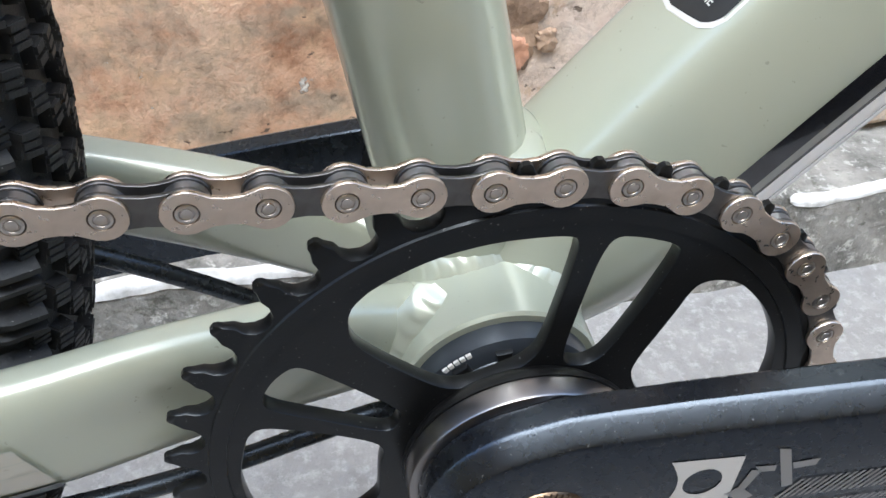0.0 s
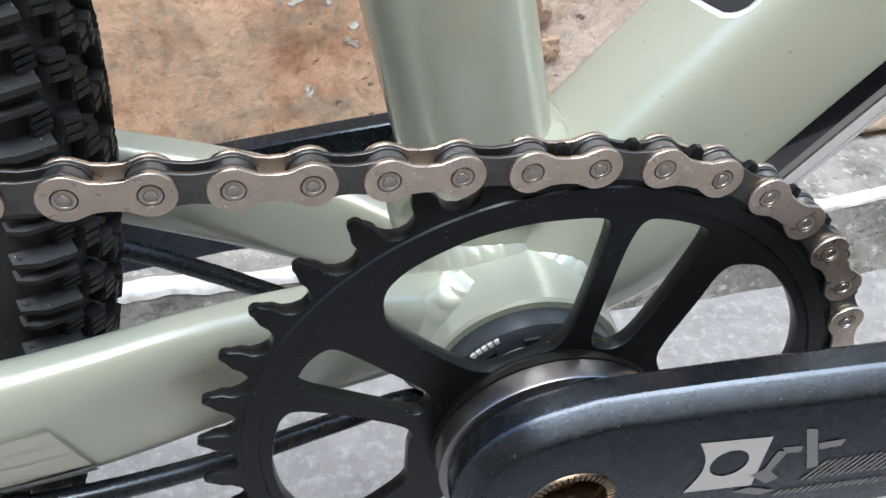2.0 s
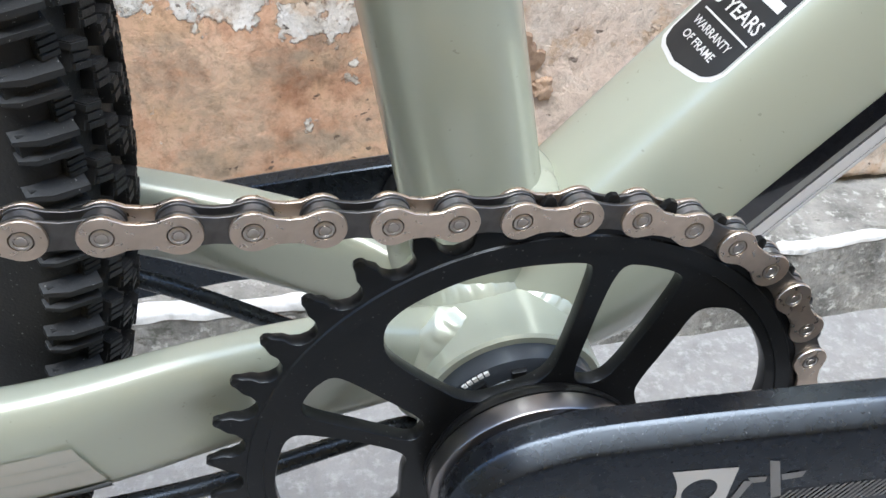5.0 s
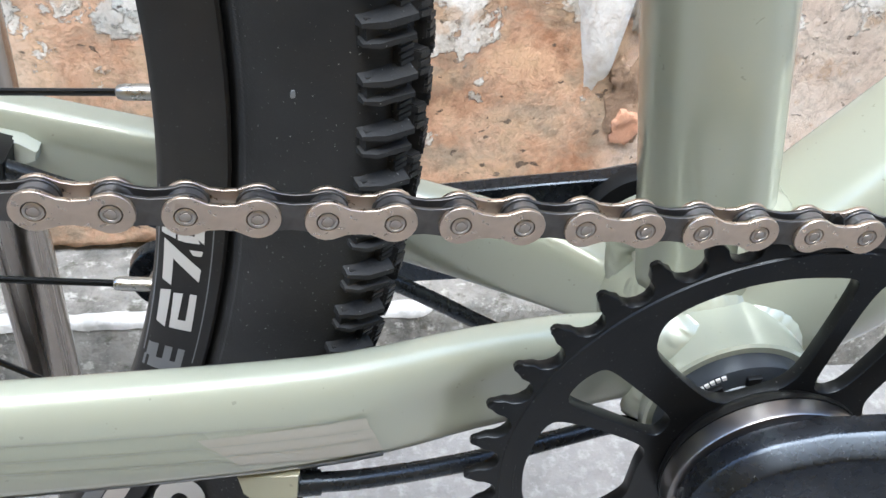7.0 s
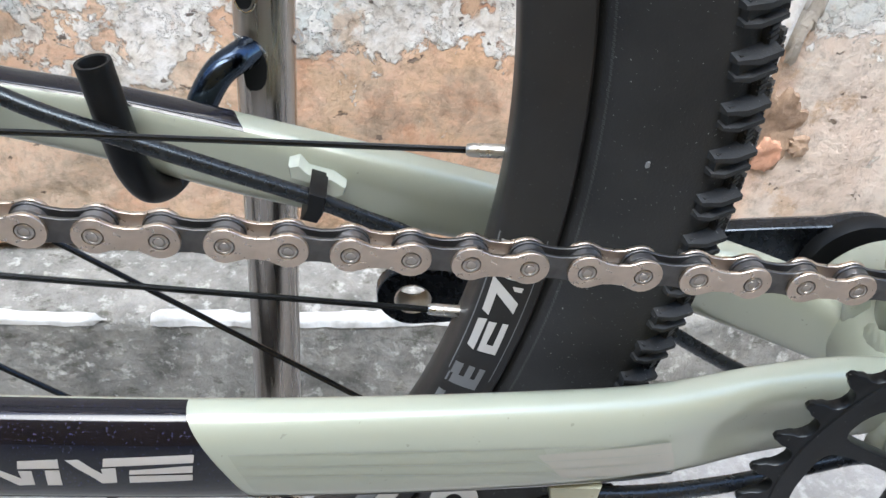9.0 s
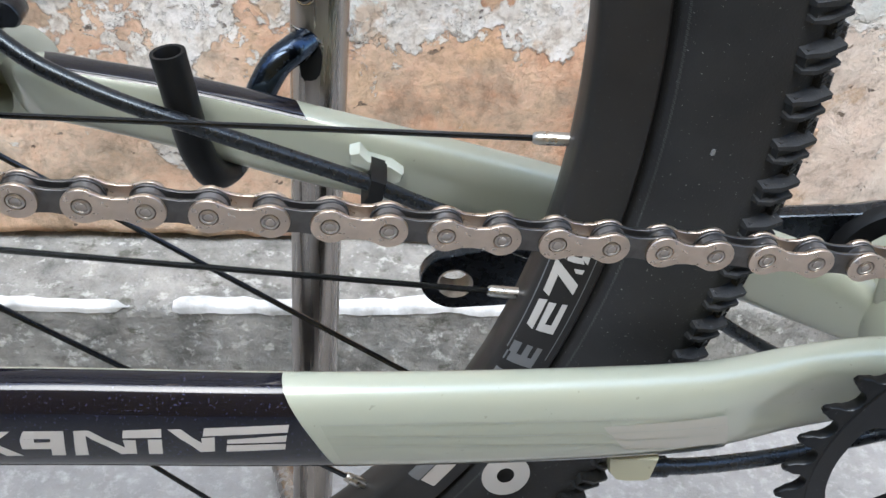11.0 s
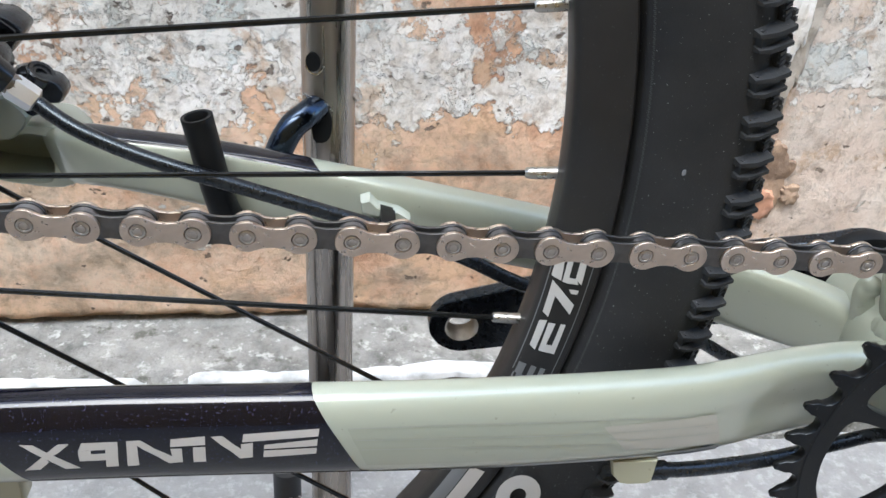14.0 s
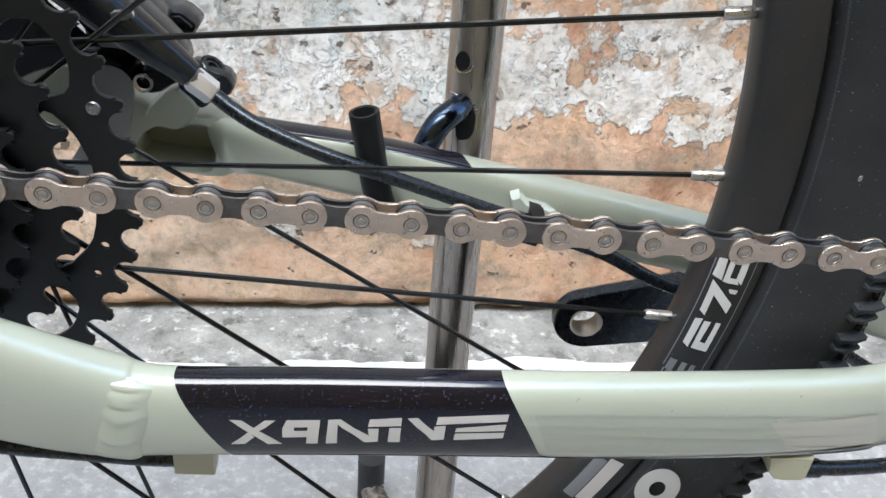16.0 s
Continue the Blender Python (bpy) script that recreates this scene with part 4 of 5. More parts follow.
def crank_bm(sign, back, front, angle, hole=0.0, tip_hole=0.0, widths=(25.0, 24.3, 22.6, 18.0, 15.5)):
    bm = bmesh.new()
    c, s = math.cos(radians(angle)), math.sin(radians(angle))
    loops = []
    for ins, f in ((0.7, 0.0), (0.3, 0.05), (-0.1, 0.50), (0.1, 0.55), (0.5, 0.60), (2.5, 0.90), (3.2, 0.965), (4.2, 1.0)):
        loops.append([bm.verts.new((x * c - z * s, back + (front - back) * f + sign * flare(max(x, 0)), x * s + z * c)) for x, z in crank_outline(ins, 26, widths)])
    n = len(loops[0])
    for a, b in zip(loops, loops[1:]):
        for j in range(n):
            bm.faces.new((a[j], a[(j + 1) % n], b[(j + 1) % n], b[j]))
    k80 = STATIONS.index(80)
    lo10, lo80, hi80, hi10 = 27, 27 + k80, n - 1 - k80, n - 1
    for lp, boss_hole, f in ((loops[-1], hole, 1.0), (loops[0], 0.0, 0.0)):
        y = back + (front - back) * f
        bm.faces.new(lp[lo10 : lo80 + 1] + lp[hi80 : hi10 + 1])
        for border, r, d in (([lp[hi10]] + lp[: lo10 + 1], boss_hole, 0.0), (lp[lo80 : hi80 + 1], tip_hole, 170.0)):
            if not r:
                bm.faces.new(border)
                continue
            rim = []
            for i in range(32):
                x, z = d + r * math.cos(2 * math.pi * i / 32), r * math.sin(2 * math.pi * i / 32)
                rim.append(bm.verts.new((x * c - z * s, y + sign * flare(max(x, 0)) * (d > 0), x * s + z * c)))
            edges = [bm.edges.get((a, b)) or bm.edges.new((a, b)) for a, b in list(zip(border, border[1:])) + [(border[-1], border[0])] + list(zip(rim, rim[1:] + rim[:1]))]
            bmesh.ops.triangle_fill(bm, use_beauty=True, edges=edges)
    return bm


CA = 13.8
crank = part("crank_arm", crank_bm(-1, -8.6, FACE, CA, 9.7), CRANK_BLACK, bike, "black crank arm with silver mark", shade=24)


def crank_point(x, z, off=0.22):
    c, s = math.cos(radians(CA)), math.sin(radians(CA))
    return Vector((x * c - z * s, FACE - flare(max(x, 0)) - off, x * s + z * c))


part("bolt_recess", lathe([(0, -9), (7.0, -9), (7.4, -11), (8.5, -11.4), (8.7, FACE + 0.6), (9.4, FACE - 0.2), (9.9, FACE - 0.3), (10.1, FACE + 0.2)], (0, 0, 0), 72), RECESS, crank, "steel crank bolt recess")
teeth_bm = bmesh.new()
for k in range(44):
    a = 2 * math.pi * k / 44
    c, s = math.cos(a), math.sin(a)
    plate([(x * c - z * s, x * s + z * c) for x, z in ((8.1, -0.3), (9.7, -0.55), (9.7, 0.55), (8.1, 0.3))], [], FACE - 0.5, FACE + 2.5, 0.05, teeth_bm)
part("serration", teeth_bm, RECESS, crank)
# the maker's mark: a slanted ring, a few bars and fields of slanted hatching
bm = bmesh.new()
inner_loop, outer_loop = [], []
corners = [(24.1, -5.1), (38.4, -5.9), (42.1, 11.6), (27.7, 12.8)]
for i in range(40):
    f = i / 10
    a, b = corners[int(f)], corners[(int(f) + 1) % 4]
    g = f - int(f)
    ox, oz = a[0] + (b[0] - a[0]) * g, a[1] + (b[1] - a[1]) * g
    if int(f) == 3:  # the left side bows inwards
        ox += 2.6 * math.sin(math.pi * g)
    ang = math.atan2(oz - 4.0, ox - 33.4)
    outer_loop.append(bm.verts.new(crank_point(ox, oz)))
    inner_loop.append(bm.verts.new(crank_point(33.6 + 3.9 * math.cos(ang) + 0.9 * math.sin(ang), 4.0 + 4.6 * math.sin(ang))))
for i in range(40):
    j = (i + 1) % 40
    bm.faces.new((outer_loop[i], outer_loop[j], inner_loop[j], inner_loop[i]))
part("maker_mark", bm, LETTER_WHITE, crank, recalc=False)
for shape in ([(44.1, 7.1), (48.3, 6.6), (48.0, 4.6), (45.0, 4.8)], [(43.4, 6.0), (45.4, 5.4), (42.4, -1.0), (40.2, -1.9)], [(48.5, 12.6), (50.7, 12.0), (51.9, -1.8), (49.7, -2.3)], [(51.4, 6.8), (56.8, 7.1), (56.0, 4.8), (51.7, 4.4)], [(38.0, -2.0), (41.4, 0.2), (44.0, -4.2), (41.6, -6.0)], [(34.3, -7.6), (38.0, -6.6), (43.6, -9.2), (40.0, -10.2)]):
    bm = bmesh.new()
    quad(bm, [(p[0], p[1], 0) for p in shape], crank_point, 3, 2)
    part("maker_mark", bm, GREY_SILVER, crank, recalc=False)
for k in range(44):
    x = 48.5 + 1.5 * k
    for x0, z0, dx, dz in ((x, -6.7, 5.2, 6.6 + 0.01 * k), (x - 5.5, -11.6, 1.8, 2.0)):
        bm = bmesh.new()
        quad(bm, [(x0, z0, 0), (x0 + 0.75, z0, 0), (x0 + 0.75 + dx, z0 + dz, 0), (x0 + dx, z0 + dz, 0)], crank_point, 1, 1)
        part("hatch_bar", bm, GREY_SILVER, crank, recalc=False)

left = part("crank_arm", crank_bm(1, 106, 117, CA + 180, 0.0, 7.4, (20.0, 20.5, 20.3, 17.5, 15.0)), CRANK_BLACK, bike, "black crank arm pointing backwards", shade=24)
lc = Vector((-170 * math.cos(radians(CA)), 0, -170 * math.sin(radians(CA))))
part("pedal_thread", lathe([(7.6, 121.2)] + [(6.7 if k % 2 else 7.3, 121.4 + 0.5 * k) for k in range(22)], (lc.x, 0, lc.z), 40), THREAD, left, "threaded pedal hole")
part("boss_cap", lathe([(0, 100), (17, 100), (21, 101), (22, 104), (22, 107)], (0, 0, 0), 56), PLASTIC, left)

# chain
SL, SY, SAG = 2.964, 0.030, 3.29e-5


def pin_place(k):
    a = RING_PHASE + 10.0 * k
    if a >= SL:
        return Vector((R36 * math.sin(radians(a)), 0, R36 * math.cos(radians(a))))
    d = (SL - a) / 10.0 * 12.7
    e = radians(SL)
    return Vector((R36 * math.sin(e) - d * math.cos(e), -SY * d, R36 * math.cos(e) + d * math.sin(e) + SAG * d * d))


def link_outline(r, waist, n=14):
    pts = []
    for sgn in (1, -1):
        for i in range(n + 1):
            a = radians(-122 + 244 * i / n)
            pts.append((sgn * (6.35 + r * math.cos(a)), sgn * r * math.sin(a)))
        pts.append((sgn * 2.4, sgn * (waist + 0.22)))
        pts.append((0, sgn * waist))
        pts.append((-sgn * 2.4, sgn * (waist + 0.22)))
    return pts


def scaled(bm):
    for v in bm.verts:
        v.co *= 0.001
    return bm


OUTER = mesh_of("outer_plate", scaled(plate(link_outline(4.3, 2.7), [circle(-6.35, 0, 2.04, 18), circle(6.35, 0, 2.04, 18)], 0, 1.0, 0.22)), PLATE_OUT, 30)
INNER = mesh_of("inner_plate", scaled(plate(link_outline(4.15, 2.9), [], 0, 0.9, 0.16)), PLATE_IN, 30)
PINM = mesh_of("pin", scaled(lathe([(0, 0.0), (0.75, -0.02), (0.95, -0.06), (1.05, 0.14), (1.2, 0.14), (1.3, -0.1), (1.72, -0.1), (1.85, -0.02), (1.9, 0.3), (1.9, 6.0), (0, 6.05)], n=22)), PIN)
spots = []
for k in range(-34, 20):
    a, b = pin_place(k), pin_place(k + 1)
    d = b - a
    ang = math.atan2(d.z, d.x)
    turn = Matrix.Rotation(-ang, 4, "Y")
    if a.x < 0:
        turn = Matrix.Rotation(math.atan(SY) if a.x < R36 * math.sin(radians(SL)) else 0, 4, "Z") @ turn
    spots.append((k, a, b, turn))
rolls = bmesh.new()
for k, a, b, turn in spots:
    lathe([(2, 1.9), (3.55, 1.9), (3.85, 2.2), (3.85, 3.8), (3.55, 4.1), (2, 4.1)], a, 24, rolls)
chain = part("chain", rolls, ROLLER, bike, "nickel roller chain with dark inner plates")
for k, a, b, turn in spots:
    half = Matrix.Translation((a + b) / 2) @ turn
    placed("pin", PINM, chain, Matrix.Translation(a) @ turn)
    if k % 2 == 0:
        placed("outer_plate", OUTER, chain, half)
        placed("outer_plate", OUTER, chain, half @ Matrix.Translation((0, 5.0, 0)))
    else:
        placed("inner_plate", INNER, chain, half @ Matrix.Translation((0, 1.02, 0)))
        placed("inner_plate", INNER, chain, half @ Matrix.Translation((0, 4.08, 0)))

# rear wheel
AX = (AXLE[0], MID, AXLE[1])
wheel = part("rear_wheel", lathe([(10, -35), (14, -35), (14, -24), (30, -22), (30, -19), (14, -17), (14, 26), (30, 30), (30, 33), (14, 36), (10, 36)], AX, 40, closed=True), RIM_BLACK, bike, "rear wheel with black rim and knobbly tyre")
TP = [(299.0, -10.5), (300.4, -12.6), (301.3, -15.8), (302.8, -18.2), (306, -21.4), (312, -24.6), (319, -27), (326, -27.4), (332, -25), (336.5, -20.5), (339.3, -14), (341, -7), (341.6, 0)]
TP_ROWS = fine(TP, 3)
tyre_bm = lathe([tuple(p) for p in TP_ROWS] + [(r, -y) for r, y in TP_ROWS[-2::-1]], AX, 220)


def knob(bm, theta, y, r, slope, across, along, tall, taper=0.85, skew=0.0):
    """A tread block at the wheel angle theta; slope: how far its outward side leans to +y or -y (degrees)."""
    er = Vector((math.cos(theta), 0, math.sin(theta)))
    et = Vector((-math.sin(theta), 0, math.cos(theta)))
    ey = Vector((0, 1, 0))
    sl = radians(slope)
    nrm = er * math.cos(sl) + ey * math.sin(sl)
    acr = ey * math.cos(sl) - er * math.sin(sl)
    acr, et = acr * math.cos(skew) + et * math.sin(skew), et * math.cos(skew) - acr * math.sin(skew)
    base = Vector(AX) + er * r + ey * y
    vs = []
    for h, k in ((-1.5, 1.0), (tall, taper)):
        for sa, st in ((-1, -1), (1, -1), (1, 1), (-1, 1)):
            vs.append(bm.verts.new(base + nrm * h + acr * (sa * across / 2 * k) + et * (st * along / 2 * k)))
    for f in ((4, 5, 6, 7), (0, 1, 5, 4), (1, 2, 6, 5), (2, 3, 7, 6), (3, 0, 4, 7)):
        bm.faces.new([vs[i] for i in f])




def bar(bm, theta, sg, turn, long, wide, tall, high_at):
    """A ridge across the tyre's shoulder: a wedge that rises from the sidewall, steep on its lower side."""
    a = theta + turn
    er, et, ey = Vector((math.cos(a), 0, math.sin(a))), Vector((-math.sin(a), 0, math.cos(a))), Vector((0, sg, 0))
    sl = radians(61)
    nrm, acr = er * math.cos(sl) + ey * math.sin(sl), er * math.sin(sl) - ey * math.cos(sl)
    base = Vector(AX) + er * 332.0 + ey * 25.6
    rows = []
    for u, h, w in ((-0.5, 0.35, 0.62), (high_at - 0.5, 1.0, 1.0), (0.5, 1.0, 0.9)):
        c = base + acr * (u * long)
        rows.append([bm.verts.new(c + nrm * n + et * e) for n, e in ((-1.5, -wide * 0.5 * w), (tall * h, -wide * 0.42 * w), (tall * h, wide * 0.1 * w), (-1.5, wide * 0.75 * w))])
    for r0, r1 in zip(rows, rows[1:]):
        for k in range(4):
            bm.faces.new((r0[k], r0[(k + 1) % 4], r1[(k + 1) % 4], r1[k]))
    bm.faces.new(rows[0]), bm.faces.new(rows[-1])


def siped(bm, theta, y, r, slope, across, along, tall, cuts, skew=0.0):
    """A tread block cut into thin leaves by fine slits across it."""
    knob(bm, theta, y, r, slope, across, along, tall - 0.7, 0.94, skew)
    for k in range(cuts):
        turn = (k - (cuts - 1) / 2) * along / cuts / r
        knob(bm, theta + turn, y, r, slope, across * 0.97, along / cuts * 0.72, tall, 0.9, skew)


N_KNOB = 164
for i in range(N_KNOB):
    step = 2 * math.pi / N_KNOB
    th = step * i
    for sg in (-1, 1):
        knob(tyre_bm, th, sg * 25.6, 332.0, sg * 61, 10.6, 6.4, 0.9, 0.92)
        bar(tyre_bm, th, sg, step * 0.17, 12.0, 2.9, 3.3, 0.4)
        bar(tyre_bm, th, sg, -step * 0.17, 11.6, 2.3, 2.9, 0.25)
        siped(tyre_bm, th + step * 0.5, sg * 22.4, 335.6, sg * 46, 4.6, 6.0, 1.7, 4)
        siped(tyre_bm, th + step * 0.12, sg * 17.6, 338.6, sg * 32, 5.2, 6.0, 2.9, 3, sg * 0.25)
        siped(tyre_bm, th + step * 0.6, sg * 12.6, 340.2, sg * 20, 5.6, 5.6, 3.1, 3, sg * 0.2)
        siped(tyre_bm, th + step * 0.1, sg * 7.4, 341.0, sg * 10, 4.2, 5.2, 3.3, 2)
        siped(tyre_bm, th + step * (0.3 + 0.25 * sg), sg * 2.6, 341.6, 0, 4.6, 6.2, 3.4, 3)
tyre = part("tyre", tyre_bm, RUBBER, wheel, "black knobbly tyre with dusty sidewall", shade=35)
bm = bmesh.new()
for k in range(780):  # fine dotted line where the tyre meets the rim
    a0 = radians(-38 + 0.1 * k)
    wob = 0.12 * math.sin(k * 2.3)
    pts = [Vector((AX[0] + r * math.cos(a), MID - y, AX[2] + r * math.sin(a))) for r, y, a in ((302.3 + wob, 18.0, a0), (302.8 + wob, 18.6, a0), (302.8 + wob, 18.6, a0 + 0.0011), (302.3 + wob, 18.0, a0 + 0.0011))]
    bm.faces.new([bm.verts.new(p) for p in pts])
tagged(part("bead_dots", bm, RUBBER_LINE, wheel, recalc=False), kind="stuff")
RP = [(298.2, -10.5), (299.3, -12.5), (299.4, -15), (298.6, -15.9), (296, -16), (290, -15.4), (284.4, -14.3), (282.8, -13.0), (282.2, -10), (282.0, -4), (282.0, 0)]
RP_FAR = [(283.0, 2.0), (286, 7), (290, 11.5), (296, 15.4), (298.6, 15.9), (299.4, 15), (299.3, 12.5), (298.2, 10.5)]
rim = part("rim", lathe(RP[:-1] + RP_FAR, AX, 220), RIM_BLACK, wheel, "black alloy rim with wheel size lettering")
part("sidewall_dot", plate(rounded([(-119.9, 87.6), (-118.7, 87.9), (-118.8, 89.8), (-119.8, 89.5)], 1), [], 27.6, 28.8, 0.2), GREY_PRINT, tyre)


def rim_point(t, r, off=0.25):
    """t: degrees round the wheel; r: radius on the rim's outer side."""
    y = float(np.interp(r, [282.2, 282.8, 284.4, 290, 296, 298.6], [10.0, 13.0, 14.3, 15.4, 16.0, 15.9]))
    a = radians(t)
    return Vector((AX[0] + r * math.cos(a), MID - y - off, AX[2] + r * math.sin(a)))


# stencilled wheel size: degrees round the wheel and radius
SIZE_MARK = [
    [(-10.46, 284.7), (-10.33, 287.2), (-12.9, 287.1), (-12.6, 284.8)],  # 2
    [(-10.5, 287.9), (-10.42, 290.2), (-12.85, 289.8), (-12.85, 288.2)], [(-12.2, 289.8), (-12.2, 292.2), (-12.84, 293.8), (-12.85, 289.8)], [(-10.38, 291.9), (-10.36, 293.6), (-12.84, 293.8), (-12.2, 291.9)],
    [(-7.16, 284.6), (-8.4, 287.0), (-10.05, 287.1), (-9.75, 284.8)], [(-7.16, 284.6), (-8.73, 293.8), (-9.53, 293.6), (-8.2, 286.2)],  # 7
    [(-7.62, 290.6), (-7.59, 293.8), (-7.92, 293.6), (-7.93, 291.6)],
    [(-4.6, 284.0), (-4.6, 286.2), (-7.1, 287.3), (-6.86, 283.9)], [(-4.9, 287.5), (-4.8, 289.3), (-7.2, 289.5), (-7.15, 287.7)], [(-4.7, 291.4), (-4.7, 293.6), (-7.17, 294.0), (-6.8, 291.6)], [(-6.76, 289.4), (-6.77, 292.0), (-7.18, 293.0), (-7.2, 289.4)],  # 5
]
for first, last in ((0, 1), (1, 4), (4, 6), (6, 7), (7, 8), (8, 11)):
    bm = bmesh.new()
    for shape in SIZE_MARK[first:last]:
        quad(bm, [(a, r, 0) for a, r in shape], lambda a, b: rim_point(a, b, 0.35), 4, 3)
    part("lettering", bm, LETTER_WHITE, rim, "white wheel size lettering", recalc=False)
for bars, mat in ((((-16.0, -15.2, 283.6, 293.4), (-15.2, -14.2, 284.0, 286.6), (-15.2, -14.2, 288.2, 290.2), (-15.2, -14.2, 291.6, 293.4), (-18.2, -17.2, 284.8, 293.4), (-18.6, -16.8, 283.4, 285.6)), GREY_PRINT), (((-29.4, -24.8, 283.5, 288.0),), GREY_PRINT), (((-29.2, -24.4, 288.4, 294.0),), SILVER_PRINT)):
    bm = bmesh.new()
    for t0, t1, r0, r1 in bars:
        quad(bm, [(t0, r1, 0), (t1, r1, 0), (t1, r0, 0), (t0, r0, 0)], lambda a, b: rim_point(a, b, 0.3), 6, 3)
    part("printed_bar", bm, mat, rim, recalc=False)
bm = bmesh.new()
for k in range(18):
    t0, t1 = -15 + 0.6 * k, -15 + 0.6 * (k + 1)
    for r in (283.2, 296.0):
        quad(bm, [(t0, r + 0.15, 0), (t1, r + 0.15, 0), (t1, r - 0.15, 0), (t0, r - 0.15, 0)], lambda a, b: rim_point(a, b, 0.3), 1, 1)
part("label_edge", bm, GREY_PRINT, rim, recalc=False)
# a white printed shape low on the tyre's side
bm = bmesh.new()
for k in range(24):  # a closed oval ring
    a0, a1 = radians(15.0 * k), radians(15.0 * (k + 1))
    pts = [(math.cos(a) * rr, math.sin(a) * rr * 1.45) for a, rr in ((a0, 2.6), (a1, 2.6), (a1, 7.2), (a0, 7.2))]
    quad(bm, [(p[0], p[1], 0) for p in pts], lambda a, b: Vector((AX[0] + (306.4 + a) * math.cos(radians(-24.2 + b * 0.185)), MID - 24.2 - 0.3 * a, AX[2] + (306.4 + a) * math.sin(radians(-24.2 + b * 0.185)))), 2, 2)
bmesh.ops.remove_doubles(bm, verts=bm.verts, dist=0.01)
part("printed_shape", bm, LETTER_WHITE, tyre, "white printed loop", recalc=False)

for i in range(32):
    a = radians(10.3 - 11.25 * i)
    near = i % 2 == 0
    sign = (1 if (i // 2) % 2 == 0 else -1) if near else (-1 if (i // 2) % 2 == 0 else 1)
    h = a + sign * radians(80)
    p = Vector((AX[0] + 283.5 * math.cos(a), MID + (-3.5 if near else 0.5), AX[2] + 283.5 * math.sin(a)))
    q = Vector((AX[0] + 29 * math.cos(h), MID + (-20.5 if near else 31.5), AX[2] + 29 * math.sin(h)))
    u = (q - p).normalized()
    part("spoke", rod([p + u * 10, q], 0.95, 8), SPOKE_BLACK, wheel)
    part("nipple", sweep(np.array([(*(p - u * 1), 2.0, 2.0), (*(p + u * 9), 2.0, 2.0), (*(p + u * 10.5), 1.75, 1.75), (*(p + u * 11), 1.3, 1.3)]), 10), NIPPLE, wheel, "silver nipple")
part("brake_rotor", plate(circle(AX[0], AX[2], 80, 72), [circle(AX[0], AX[2], 66, 60)], 111, 112.8, 0.2), ROTOR, wheel, "steel brake rotor")

# cassette
COGS = (50, 42, 36, 32, 28, 25, 22, 19, 17, 15, 13, 11)
cassette = part("cassette", lathe([(16, -16), (17.5, -16), (17.5, 32), (16, 32)], (AX[0], 0, AX[2]), 32, closed=True), COG_BLACK, bike, "black twelve-speed cassette")
for i, teeth in enumerate(COGS):
    y = 30 - 3.8 * i
    rad = 12.7 / 2 / math.sin(math.pi / teeth)
    gaps = []
    if teeth >= 28:
        if teeth == 50:
            round_gap = [(86, 59), (92, 61), (94, 66), (93.5, 70), (90, 74.2), (84, 74.4), (78, 72), (78, 61)]
            long_gap = [(82, 76.5), (86.4, 81.2), (88.3, 85.4), (89.9, 90), (89.8, 100), (89.2, 106), (84, 114), (78, 114), (76, 95), (78, 78)]
            for j in range(6):
                for shape in (round_gap, long_gap):
                    gaps.append([(AX[0] + x, AX[2] + z) for x, z in rounded(polar(shape, 60 * j), 1)])
                for turn, r in ((45.7, 1.35), (52.5, 1.2)):
                    x, z = polar([(92.9, 60 * j + turn)])[0]
                    gaps.append(circle(AX[0] + x, AX[2] + z, r, 12))
        else:
            outer, inner = rad - 8.5, max(20.0, rad * 0.55)
            for j in range(6):
                gaps.append([(AX[0] + x, AX[2] + z) for x, z in rounded(polar([(outer, 8.4), (outer, 51.6), (inner, 46.8), (inner, 13.2)], 60 * j + 11 * i + 4), 2)])
    part("cog", plate(toothed(teeth, {50: 2.3, 42: 8.1}.get(teeth, 7 * i), AX[0], AX[2], 4.2, 1.9, 1.5), gaps, y - 0.9, y + 0.9, 0.2), COG_BLACK, cassette)

for j in range(6):
    x, z = polar([(94.6, 60 * j + 17.8)])[0]
    part("rivet", lathe([(0, 28.5), (1.8, 28.6), (2.2, 29.3)], (AX[0] + x, 0, AX[2] + z), 14), BRUSHED, cassette)

# brake caliper on the far stay
def turned(profile, top, axis, n=28):
    """A lathe about a slanted axis: radius and distance below the top."""
    w = Vector(axis).normalized()
    e1 = w.cross(Vector((0, 1, 0))).normalized()
    e2 = w.cross(e1)
    bm = bmesh.new()
    loops = [[bm.verts.new(Vector(top) - w * d + (e1 * math.cos(2 * math.pi * j / n) + e2 * math.sin(2 * math.pi * j / n)) * max(r, 0.02)) for j in range(n)] for r, d in profile]
    for la, lb in zip(loops, loops[1:]):
        for j in range(n):
            bm.faces.new((la[j], la[(j + 1) % n], lb[(j + 1) % n], lb[j]))
    return bm


